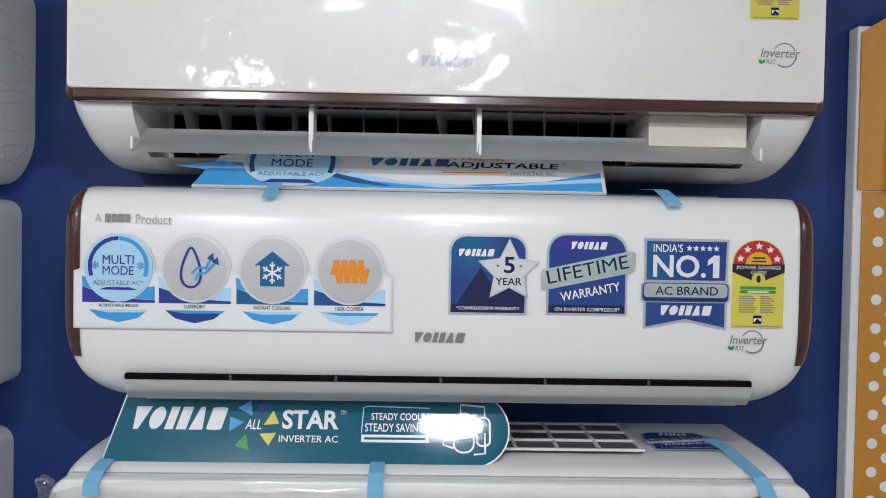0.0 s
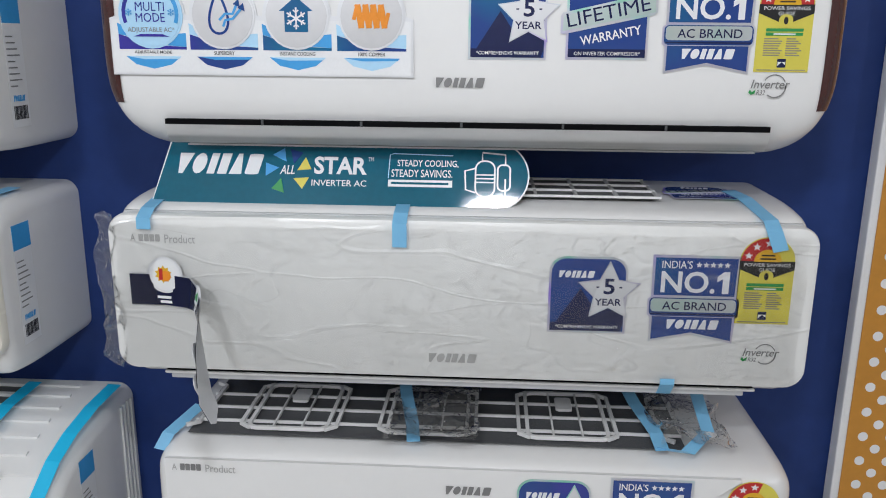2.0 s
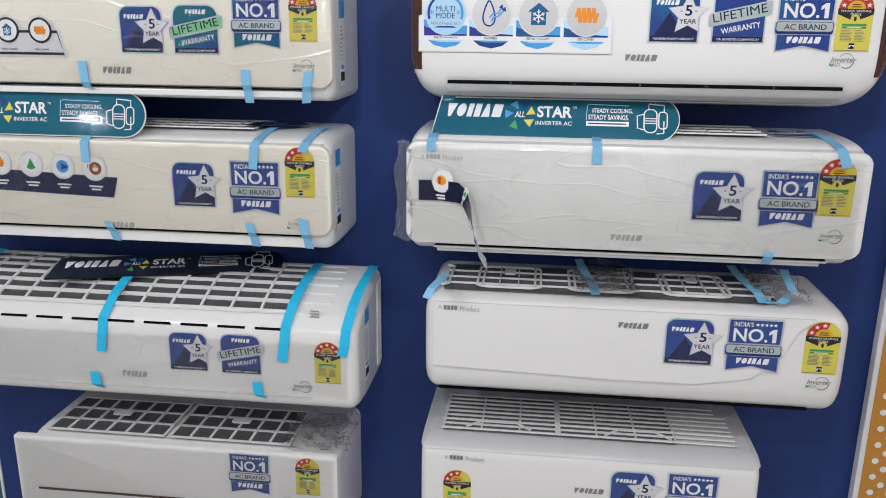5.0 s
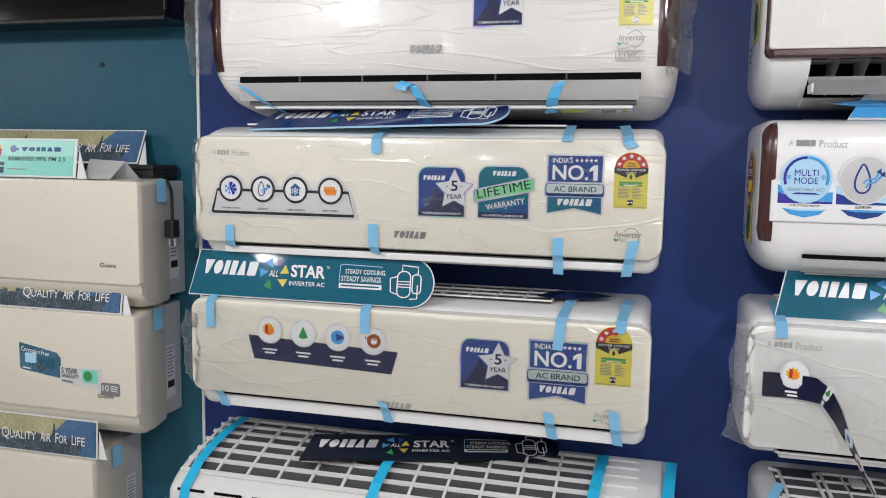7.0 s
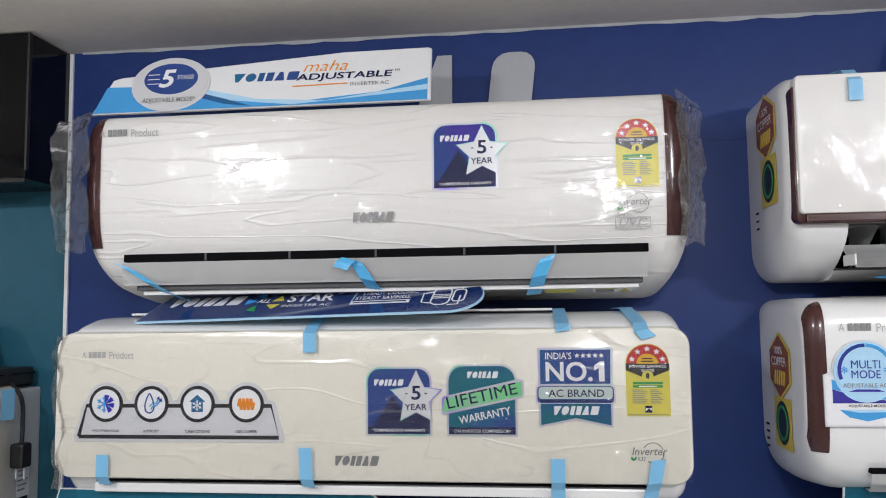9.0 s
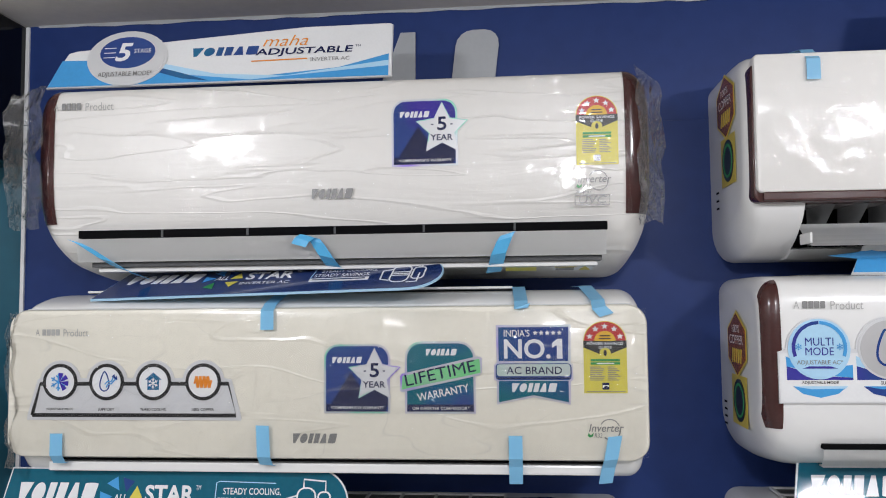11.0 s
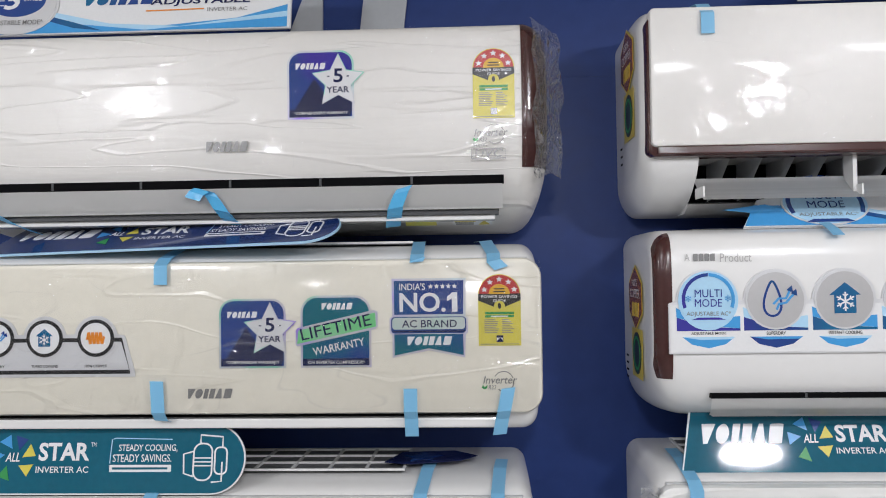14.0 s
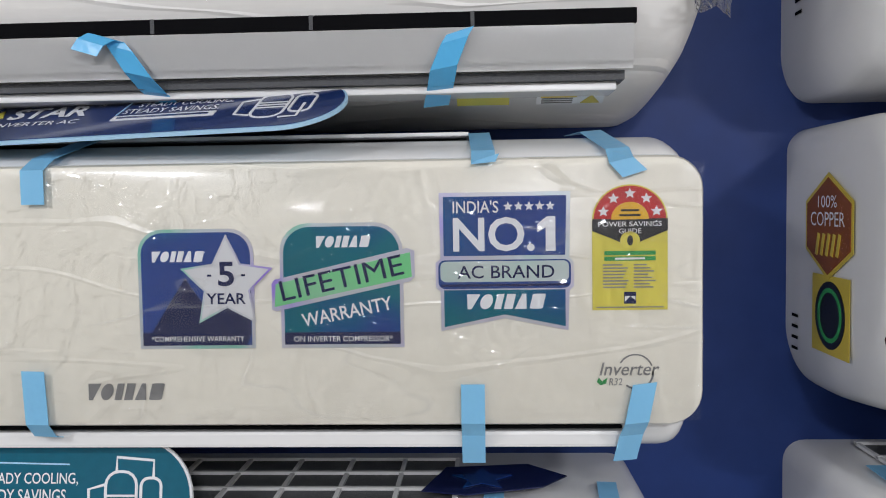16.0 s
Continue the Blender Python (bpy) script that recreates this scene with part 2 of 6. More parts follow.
M = dict(
    blue=paint("blue_wall_vinyl", (0.0185, 0.0435, 0.173), 0.42, vary=0.10, scale=2.5, bump=0.12, bscale=9),
    teal=paint("teal_wall_vinyl", (0.02, 0.112, 0.168), 0.45, vary=0.10, scale=2.5, bump=0.12, bscale=9),
    ceiling=paint("cream_ceiling_paint", (0.84, 0.79, 0.71), 0.7, vary=0.06, scale=4, bump=0.25, bscale=30),
    shopwall=paint("pale_shop_wall", (0.76, 0.75, 0.73), 0.6, vary=0.08, scale=1.5),
    floor=paint("pale_floor_tile", (0.70, 0.69, 0.66), 0.25, vary=0.1, scale=2),
    white=paint("white_plastic", (0.80, 0.80, 0.79), 0.26, vary=0.012, scale=5, coat=0.25),
    cream=paint("wrapped_white_plastic", (0.80, 0.77, 0.675), 0.30, vary=0.03, scale=7, bump=0.035, bscale=14, coat=0.3, bdist=0.01, fold=0.2),
    pearl=paint("textured_white_plastic", (0.80, 0.785, 0.755), 0.42, vary=0.02, scale=6, bump=0.12, bscale=7, coat=0.08, bdist=0.010),
    wavy=paint("wavy_white_plastic", (0.80, 0.785, 0.755), 0.38, vary=0.02, scale=6, bump=0.28, bscale=3.2, coat=0.04, bdist=0.010, stretch=(1, 1, 7), fold=0.34, folds=(0.55, 1, 5.5)),
    tapedeep=tape_material("cyan_tape", (0.012, 0.54, 0.88), 0.06),
    grey=paint("pale_grey_plastic", (0.56, 0.57, 0.58), 0.32, vary=0.03, scale=6),
    ivory=paint("ivory_plastic", (0.75, 0.70, 0.60), 0.28, vary=0.03, scale=5, coat=0.3),
    brown=paint("maroon_trim_plastic", (0.055, 0.014, 0.013), 0.22, vary=0.15, scale=20, coat=0.5),
    # near-black colour that stands in for the shade inside slots and duct
    dark=paint("vent_shade_black", (0.005, 0.005, 0.006), 0.9, vary=0.2, scale=20),
    mesh=paint("grey_filter_mesh", (0.072, 0.075, 0.080), 0.6, vary=0.25, scale=60, bump=0.5, bscale=400),
    black=paint("gloss_black_panel", (0.004, 0.004, 0.005), 0.08, vary=0.2, scale=5, coat=0.0),
    orange=paint("orange_card", (0.56, 0.25, 0.035), 0.4, vary=0.06, scale=8),
    card=paint("white_card", (0.78, 0.79, 0.80), 0.45, vary=0.03, scale=20),
    silver=paint("silver_foil", (0.74, 0.75, 0.77), 0.3, metal=0.3, vary=0.015, scale=2),
    discface=paint("brushed_silver_print", (0.60, 0.60, 0.61), 0.33, metal=0.55, vary=0.03, scale=10),
    # foils and foil prints: the shifting sheen is fixed in their base colour
    holo=holographic("holographic_foil"),
    band=foil("silver_foil_band", ((0.56, 0.52, 0.78), (0.64, 0.62, 0.74), (0.68, 0.68, 0.71), (0.66, 0.69, 0.71), (0.55, 0.70, 0.66), (0.74, 0.66, 0.68))),
    bandgreen=foil("green_sheen_painted_foil", ((0.16, 0.50, 0.56), (0.14, 0.60, 0.42), (0.16, 0.74, 0.26), (0.26, 0.74, 0.36), (0.44, 0.70, 0.56), (0.56, 0.62, 0.70)), 6.0),
    tealink=foil("teal_sheen_painted_print", ((0.010, 0.05, 0.30), (0.008, 0.09, 0.28), (0.006, 0.16, 0.25), (0.006, 0.18, 0.24), (0.010, 0.10, 0.30), (0.04, 0.03, 0.32)), 6.0),
    royal=sheen_painted_print("royal_blue_print"),
    navy=paint("navy_print", (0.010, 0.016, 0.075), 0.2, vary=0.08, scale=12, coat=0.4),
    sky=paint("sky_blue_print", (0.05, 0.33, 0.70), 0.3, vary=0.06, scale=14, coat=0.2),
    pale=paint("pale_blue_print", (0.42, 0.68, 0.88), 0.3, vary=0.05, scale=14, coat=0.2),
    board=paint("teal_board_print", (0.009, 0.118, 0.185), 0.06, vary=0.10, scale=9, bump=0.02, bscale=7, bdist=0.01),
    boardnavy=paint("navy_board_print", (0.012, 0.035, 0.15), 0.18, vary=0.08, scale=9, coat=0.5),
    boarddark=paint("dark_board_print", (0.006, 0.011, 0.03), 0.2, vary=0.1, scale=9, coat=0.5),
    yellow=paint("yellow_print", (0.68, 0.60, 0.09), 0.35, vary=0.04, scale=14),
    amber=paint("amber_print", (0.72, 0.42, 0.02), 0.35, vary=0.04, scale=14),
    red=paint("red_print", (0.50, 0.025, 0.025), 0.3, vary=0.05, scale=14),
    green=paint("green_print", (0.03, 0.30, 0.08), 0.35, vary=0.05, scale=14),
    ink=paint("black_print", (0.012, 0.012, 0.014), 0.35, vary=0.1, scale=20),
    paper=paint("white_print", (0.80, 0.81, 0.83), 0.3, vary=0.02, scale=20),
    lettergrey=paint("grey_print", (0.24, 0.24, 0.24), 0.4, metal=0.3, vary=0.05, scale=20),
    palegrey=paint("pale_grey_print", (0.42, 0.42, 0.41), 0.4, vary=0.05, scale=20),
    wallletter=paint("grey_wall_letter", (0.42, 0.44, 0.46), 0.35, vary=0.04, scale=10),
    coil=paint("orange_print", (0.80, 0.27, 0.02), 0.3, vary=0.08, scale=30),
    copper=paint("copper_print", (0.40, 0.12, 0.03), 0.25, metal=0.4, vary=0.1, scale=30),
    gold=paint("gold_print", (0.62, 0.48, 0.06), 0.35, vary=0.06, scale=20),
    photo=paint("cityscape_print", (0.055, 0.085, 0.115), 0.22, vary=0.8, scale=14, coat=0.4),
    photosky=paint("hazy_sky_print", (0.40, 0.38, 0.22), 0.2, vary=0.35, scale=10, coat=0.4),
    mintpale=paint("pale_mint_print", (0.36, 0.74, 0.66), 0.3, vary=0.06, scale=10),
    slate=paint("slate_blue_print", (0.03, 0.13, 0.22), 0.25, vary=0.3, scale=18, coat=0.4),
    haze=paint("dusk_blue_print", (0.06, 0.15, 0.30), 0.22, vary=0.3, scale=12, coat=0.4),
    mint=paint("mint_print", (0.22, 0.66, 0.56), 0.3, vary=0.08, scale=10),
    rubber=paint("black_cable_rubber", (0.014, 0.014, 0.014), 0.5, vary=0.2, scale=30),
    tape=tape_material("blue_masking_tape", (0.26, 0.61, 0.88), 0.26),
    wrap=clear_film("clear_wrap", gloss=0.15, body=0.004, scale=9, strength=0.22, rough=0.07, ripple=0.08, whiten=0.16),
    taut=clear_film("taut_clear_wrap", gloss=0.07, body=0.0, scale=5, strength=0.10, rough=0.05, ripple=0.03, whiten=0.05),
    bag=clear_film("crumpled_clear_bag", gloss=0.5, body=0.045, scale=34, strength=0.8, rough=0.06, ripple=0.8, whiten=0.4),
    filmed=paint("film_covered_white_plastic", (0.78, 0.785, 0.765), 0.30, vary=0.03, scale=7, bump=0.05, bscale=14, coat=0.3, bdist=0.01, fold=0.25),
    tapemid=tape_material("mid_blue_tape", (0.10, 0.50, 0.86), 0.12),
)

# little specular on "dark", so that the solid slot boxes look recessed
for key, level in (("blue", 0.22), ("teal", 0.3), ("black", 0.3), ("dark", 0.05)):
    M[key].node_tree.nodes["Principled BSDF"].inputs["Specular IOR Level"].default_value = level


# ---- helpers ----
def thing(name, label, category, at=(0, 0, 0), group="", kind="", m=None):
    ob = new(name)
    ob.empty_display_size = 0.05
    ob.matrix_world = m if m is not None else pose(*at)
    return tagged(ob, label, category, group, kind)


def base_of(ob):
    while ob.parent:
        ob = ob.parent
    return ob


def finish(me, mat, smooth=None):
    me.materials.append(mat)
    if smooth:
        me.polygons.foreach_set("use_smooth", [True] * len(me.polygons))
        me.set_sharp_from_angle(angle=radians(smooth))
    me.update()


def part(name, bm, mat, parent=None, label="", smooth=None, local=False):
    """One mesh object. Coordinates are the world's unless local; children keep their thing's frame."""
    if parent is not None and not local:
        bmesh.ops.transform(bm, matrix=Matrix.Translation(-base_of(parent).matrix_basis.translation), verts=bm.verts)
    bmesh.ops.recalc_face_normals(bm, faces=bm.faces)
    me = bpy.data.meshes.new(name)
    bm.to_mesh(me)
    bm.free()
    finish(me, mat, smooth)
    ob = new(name, me)
    if parent is not None:
        ob.parent = parent
    if label:
        ob["label"] = label
    return ob


def box(x0, x1, y0, y1, z0, z1, bevel=0.0):
    bm = bmesh.new()
    bmesh.ops.create_cube(bm, size=1)
    for v in bm.verts:
        v.co = ((x0 + x1) / 2 + v.co.x * (x1 - x0), (y0 + y1) / 2 + v.co.y * (y1 - y0), (z0 + z1) / 2 + v.co.z * (z1 - z0))
    if bevel:
        bmesh.ops.bevel(bm, geom=bm.edges[:], offset=bevel, segments=2, affect="EDGES", profile=0.6)
    return bm


def inset(poly, d):
    """The polygon moved inwards by d (negative: outwards)."""
    n = len(poly)
    area = sum(poly[i][0] * poly[(i + 1) % n][1] - poly[(i + 1) % n][0] * poly[i][1] for i in range(n))
    s = 1 if area > 0 else -1
    out = []
    for i in range(n):
        p, q, r = Vector(poly[i - 1]), Vector(poly[i]), Vector(poly[(i + 1) % n])
        e, f = (q - p), (r - q)
        if e.length < 1e-9 or f.length < 1e-9:
            out.append(tuple(q))
            continue
        e.normalize(), f.normalize()
        a, b = Vector((-e.y, e.x)) * s, Vector((-f.y, f.x)) * s
        k = a + b
        k = k / max(k.length_squared / 2, 0.35)
        out.append((q.x + k.x * d, q.y + k.y * d))
    return out


def chaikin(poly, times=2, keep=()):
    for _ in range(times):
        out = []
        n = len(poly)
        for i in range(n):
            p, q = poly[i], poly[(i + 1) % n]
            if tuple(p) in keep:
                out.append(tuple(p))
            else:
                out.append((p[0] * 0.8 + q[0] * 0.2, p[1] * 0.8 + q[1] * 0.2))
            if tuple(q) not in keep:
                out.append((p[0] * 0.2 + q[0] * 0.8, p[1] * 0.2 + q[1] * 0.8))
        poly = out
    return poly


def clip(poly, a, b, c):
    """The part of the polygon where a*x + b*y >= c."""
    out, n = [], len(poly)
    for i in range(n):
        p, q = poly[i], poly[(i + 1) % n]
        dp, dq = a * p[0] + b * p[1] - c, a * q[0] + b * q[1] - c
        if dp >= 0:
            out.append(p)
        if dp * dq < 0:
            t = dp / (dp - dq)
            out.append((p[0] + t * (q[0] - p[0]), p[1] + t * (q[1] - p[1])))
    return out


def shrink(prof, d):
    """The profile drawn in by d at its front, top and bottom, its back staying in place."""
    yb, ya = max(q[0] for q in prof), min(q[0] for q in prof)
    za, zb = min(q[1] for q in prof), max(q[1] for q in prof)
    ky, kz, zc = 1 - d / (yb - ya), 1 - 2 * d / max(zb - za, 4 * d), (za + zb) / 2
    return [(yb + (y - yb) * ky, zc + (z - zc) * kz) for y, z in prof]


def loft(x0, x1, prof, r0=0.03, r1=0.03, steps=6, low=0.0):
    """The (y, z) profile drawn along x, its ends rounded by r0 and r1, its lower corners by low."""
    left, right = [], []
    for side, r in ((left, r0), (right, r1)):
        reach = [r * (1 - math.cos(math.pi / 2 * k / steps)) for k in range(steps + 1)] if r else [0.0]
        if low and r:
            reach += [r + (low - r) * k / 5 for k in range(1, 6)]
        for d in reach:
            draw = r - math.sqrt(max(r * r - (r - d) ** 2, 0)) if d < r else 0.0
            lift = low - math.sqrt(max(low * low - (low - d) ** 2, 0)) if d < low and r else 0.0
            side.append((d, draw, lift))
    stations = [(x0 + d, a, b) for d, a, b in left] + [(x1 - d, a, b) for d, a, b in right[::-1]]
    za, zb = min(q[1] for q in prof), max(q[1] for q in prof)
    zc = za + 0.55 * (zb - za)
    bm, rings = bmesh.new(), []
    for x, d, lift in stations:
        ring_pts = shrink(prof, d) if d > 1e-6 else prof
        rings.append([bm.verts.new((x, y, z + lift * max(0.0, (zc - z) / (zc - za)) ** 1.3)) for y, z in ring_pts])
    n = len(prof)
    for a, b in zip(rings, rings[1:]):
        for i in range(n):
            bm.faces.new((a[i], a[(i + 1) % n], b[(i + 1) % n], b[i]))
    bm.faces.new(rings[0]), bm.faces.new(rings[-1])
    return bm


def rrect(u0, v0, u1, v1, r=0.01, seg=5, corners=(1, 1, 1, 1)):
    """Rounded rectangle; corners: bottom left, bottom right, top right, top left."""
    out = []
    for (cu, cv, a0), on in zip(((u0, v0, 180), (u1, v0, 270), (u1, v1, 0), (u0, v1, 90)), corners):
        if not on:
            out.append((cu, cv))
            continue
        ccu, ccv = (cu + r if cu == u0 else cu - r), (cv + r if cv == v0 else cv - r)
        for k in range(seg + 1):
            a = radians(a0 + 90 * k / seg)
            out.append((ccu + r * math.cos(a), ccv + r * math.sin(a)))
    return out


def slab(pts, yf, depth, edge=0.004):
    """A panel facing -y with the (x, z) outline and a rounded front edge."""
    bm, rings = bmesh.new(), []
    for h, d in ((0, edge), (edge * 0.3, edge * 0.3), (edge, 0), (depth, 0)):
        rings.append([bm.verts.new((x, yf + h, z)) for x, z in (inset(pts, d) if d else pts)])
    n = len(pts)
    for a, b in zip(rings, rings[1:]):
        for i in range(n):
            bm.faces.new((a[i], a[(i + 1) % n], b[(i + 1) % n], b[i]))
    bm.faces.new(rings[0]), bm.faces.new(rings[-1])
    return bm


class Face:
    """A flat place on a thing: (u, v) along it and h out of it, metres."""

    def __init__(self, parent, origin, right=(1, 0, 0), up=(0, 0, 1)):
        r, u = Vector(right).normalized(), Vector(up).normalized()
        o = Vector(origin)
        self.parent, self.m = parent, Matrix.Translation(o) @ Matrix((r, u, r.cross(u))).transposed().to_4x4()

    def at(self, u, v, scale=1.0):
        f = Face(self.parent, (0, 0, 0))
        f.parent, f.m = self.parent, self.m @ Matrix.Translation((u, v, 0)) @ Matrix.Diagonal((scale, scale, 1, 1))
        return f

    def under(self, parent):
        f = Face(self.parent, (0, 0, 0))
        f.parent, f.m = parent, self.m
        return f

    def poly(self, name, pts, mat, h=0.0006, thick=0.0005, parent=None, label=""):
        bm = bmesh.new()
        top = [bm.verts.new(self.m @ Vector((u, v, h))) for u, v in pts]
        low = [bm.verts.new(self.m @ Vector((u, v, h - thick))) for u, v in pts]
        n = len(pts)
        bm.faces.new(top), bm.faces.new(low[::-1])
        for i in range(n):
            bm.faces.new((top[i], low[i], low[(i + 1) % n], top[(i + 1) % n]))
        return part(name, bm, M[mat], parent or self.parent, label, local=True)

    def text(self, body, u0, v0, u1, v1, mat, h=0.0012, bold=0.0, shear=0.0, turn=0.0, parent=None, name="lettering"):
        co, faces = glyphs(body, bold, shear)
        c, s = math.cos(radians(turn)), math.sin(radians(turn))
        vs = []
        for x, y in co:
            du, dv = x * (u1 - u0), y * (v1 - v0)
            vs.append(self.m @ Vector((u0 + du * c - dv * s, v0 + du * s + dv * c, h)))
        me = bpy.data.meshes.new(name)
        me.from_pydata(vs, [], faces)
        finish(me, M[mat])
        ob = new(name, me)
        ob.parent = parent or self.parent
        return ob

    def mark(self, u0, v0, u1, v1, mat, h=0.0012, parent=None, lean=0.25, name="emblem"):
        """A row of six plain slanted shapes: wedge, oval, block, block, wedge, bent block."""
        w, t = u1 - u0, v1 - v0
        s = lean * t
        W = w - s

        def at(a, b):
            return (u0 + a * W + b * s, v0 + b * t)
        shapes = ([(0, 1), (.17, 1), (.10, 0), (.05, 0)],
                  [(.27 + .08 * math.cos(k * math.pi / 8), .5 + .5 * math.sin(k * math.pi / 8)) for k in range(16)],
                  [(.385, 0), (.475, 0), (.475, 1), (.385, 1)],
                  [(.51, 0), (.62, 0), (.62, 1), (.51, 1)],
                  [(.65, 0), (.80, 0), (.75, 1), (.70, 1)],
                  rrect(.835, 0, 1, 1, .05, 2))
        for pts in shapes:
            self.poly(name, [at(a, c) for a, c in pts], mat, h, 0.0003, parent)


KEPT = {}


def glyphs(body, bold, shear):
    key = (body, bold, shear)
    if key not in KEPT:
        cu = bpy.data.curves.new("t", "FONT")
        cu.body, cu.shear, cu.offset, cu.resolution_u = body, shear, bold * 0.6, 3
        ob = bpy.data.objects.new("t", cu)
        scene.collection.objects.link(ob)
        me = bpy.data.meshes.new_from_object(ob)
        co = np.array([v.co[:2] for v in me.vertices]) if len(me.vertices) else np.zeros((1, 2))
        lo, hi = co.min(0), co.max(0)
        KEPT[key] = ((co - lo) / np.maximum(hi - lo, 1e-6), [tuple(p.vertices) for p in me.polygons])
        bpy.data.objects.remove(ob), bpy.data.curves.remove(cu), bpy.data.meshes.remove(me)
    return KEPT[key]


def disc(cu, cv, r, seg=28, r2=None):
    return [(cu + r * math.cos(2 * math.pi * k / seg), cv + (r2 or r) * math.sin(2 * math.pi * k / seg)) for k in range(seg)]


def ring(cu, cv, r, w, a0=0, a1=360, seg=28):
    n = max(4, int(seg * abs(a1 - a0) / 360))
    outer = [(cu + r * math.cos(radians(a0 + (a1 - a0) * k / n)), cv + r * math.sin(radians(a0 + (a1 - a0) * k / n))) for k in range(n + 1)]
    inner = [(cu + (r - w) * math.cos(radians(a0 + (a1 - a0) * k / n)), cv + (r - w) * math.sin(radians(a0 + (a1 - a0) * k / n))) for k in range(n + 1)]
    return outer + inner[::-1]


def star(cu, cv, r, inner=0.45, n=5, turn=90):
    return [(cu + (r if k % 2 == 0 else r * inner) * math.cos(radians(turn + 180 / n * k)), cv + (r if k % 2 == 0 else r * inner) * math.sin(radians(turn + 180 / n * k))) for k in range(2 * n)]


def bar(p, q, w):
    """A strip from p to q of width w."""
    d = (Vector(q) - Vector(p)).normalized()
    s = Vector((-d.y, d.x)) * w / 2
    return [(p[0] - s.x, p[1] - s.y), (q[0] - s.x, q[1] - s.y), (q[0] + s.x, q[1] + s.y), (p[0] + s.x, p[1] + s.y)]


def line(pts, w):
    """A bent strip of width w along the points."""
    left, right = [], []
    for i, p in enumerate(pts):
        a, b = Vector(pts[max(i - 1, 0)]), Vector(pts[min(i + 1, len(pts) - 1)])
        d = (b - a).normalized()
        s = Vector((-d.y, d.x)) * w / 2
        left.append((p[0] + s.x, p[1] + s.y)), right.append((p[0] - s.x, p[1] - s.y))
    return left + right[::-1]


# ---- stickers, all drawn 100 units wide and scaled to metres ----
def sticker(face, u, v, width):
    return face.at(u, v, width / 100.0)


def warranty_years(face, u, v, w):
    """Blue rounded badge with a silver star; (u, v) is its lower left corner, w its width."""
    f = sticker(face, u, v, w)
    rim = f.poly("warranty_sticker", rrect(0, 0, 86, 88, 18, 6, (0, 0, 1, 1))[:-1] + [(0, 70)], "holo", 0.0008, label="blue five-year warranty sticker with silver star")
    f = f.under(rim)
    f.poly("print", rrect(2.5, 2.5, 83.5, 85.5, 16, 6, (0, 0, 1, 1)), "royal", 0.0013)
    f.poly("print", [(9, 12), (35, 52), (50, 30), (83, 30), (83, 12)], "navy", 0.0017)
    f.poly("print", [(2.5, 2.5), (80, 2.5), (83.5, 12), (2.5, 12)], "navy", 0.0017)
    f.poly("rim_star", star(66, 48, 36, 0.5), "holo", 0.0021)
    f.poly("print_star", star(66, 48, 33, 0.5), "silver", 0.0025)
    f.mark(9, 64, 50, 72, "paper", 0.0018)
    f.text("5", 60, 46, 72, 64, "navy", 0.003, 0.03)
    f.text("YEAR", 51, 33, 80, 41, "navy", 0.003, 0.02)
    f.poly("print", bar((52, 54), (55, 54), 1.5), "navy", 0.003)
    f.poly("print", bar((77, 54), (80, 54), 1.5), "navy", 0.003)
    f.text("*COMPREHENSIVE WARRANTY", 9, 5.5, 78, 9.5, "paper", 0.0022, 0.01)
    return rim


def warranty_lifetime(face, u, v, w, sheen="band", tint="royal"):
    f = sticker(face, u, v, w)
    rim = f.poly("warranty_sticker", rrect(6, 0, 92, 87, 20, 6, (0, 0, 1, 1)), "holo", 0.0008, label="blue lifetime warranty sticker with silver band")
    f = f.under(rim)
    f.poly("print", rrect(8.5, 2.5, 89.5, 84.5, 18, 6, (0, 0, 1, 1)), tint, 0.0013)
    f.poly("print", [(8.5, 2.5), (89.5, 2.5), (89.5, 11), (8.5, 11)], "navy", 0.0016)
    f.poly("rim_band", [(0, 27), (3, 26), (97, 46), (100, 49), (100, 67), (95, 69), (2, 48), (0, 45)], "holo", 0.0017)
    f.poly("print_band", [(2, 29), (98, 49), (97, 66), (3, 45)], sheen, 0.0021)
    f.text("LIFETIME", 8, 33, 95, 47, "navy", 0.0026, 0.0, 0.0, 12.0)
    f.text("WARRANTY", 22, 14.5, 86, 24, "paper", 0.0020, 0.02, 0.0, 11.0)
    f.mark(30, 70, 70, 78, "paper", 0.0018)
    f.text("ON INVERTER COMPRESSOR*", 15, 4.5, 84, 8.5, "paper", 0.0020, 0.005)
    return rim


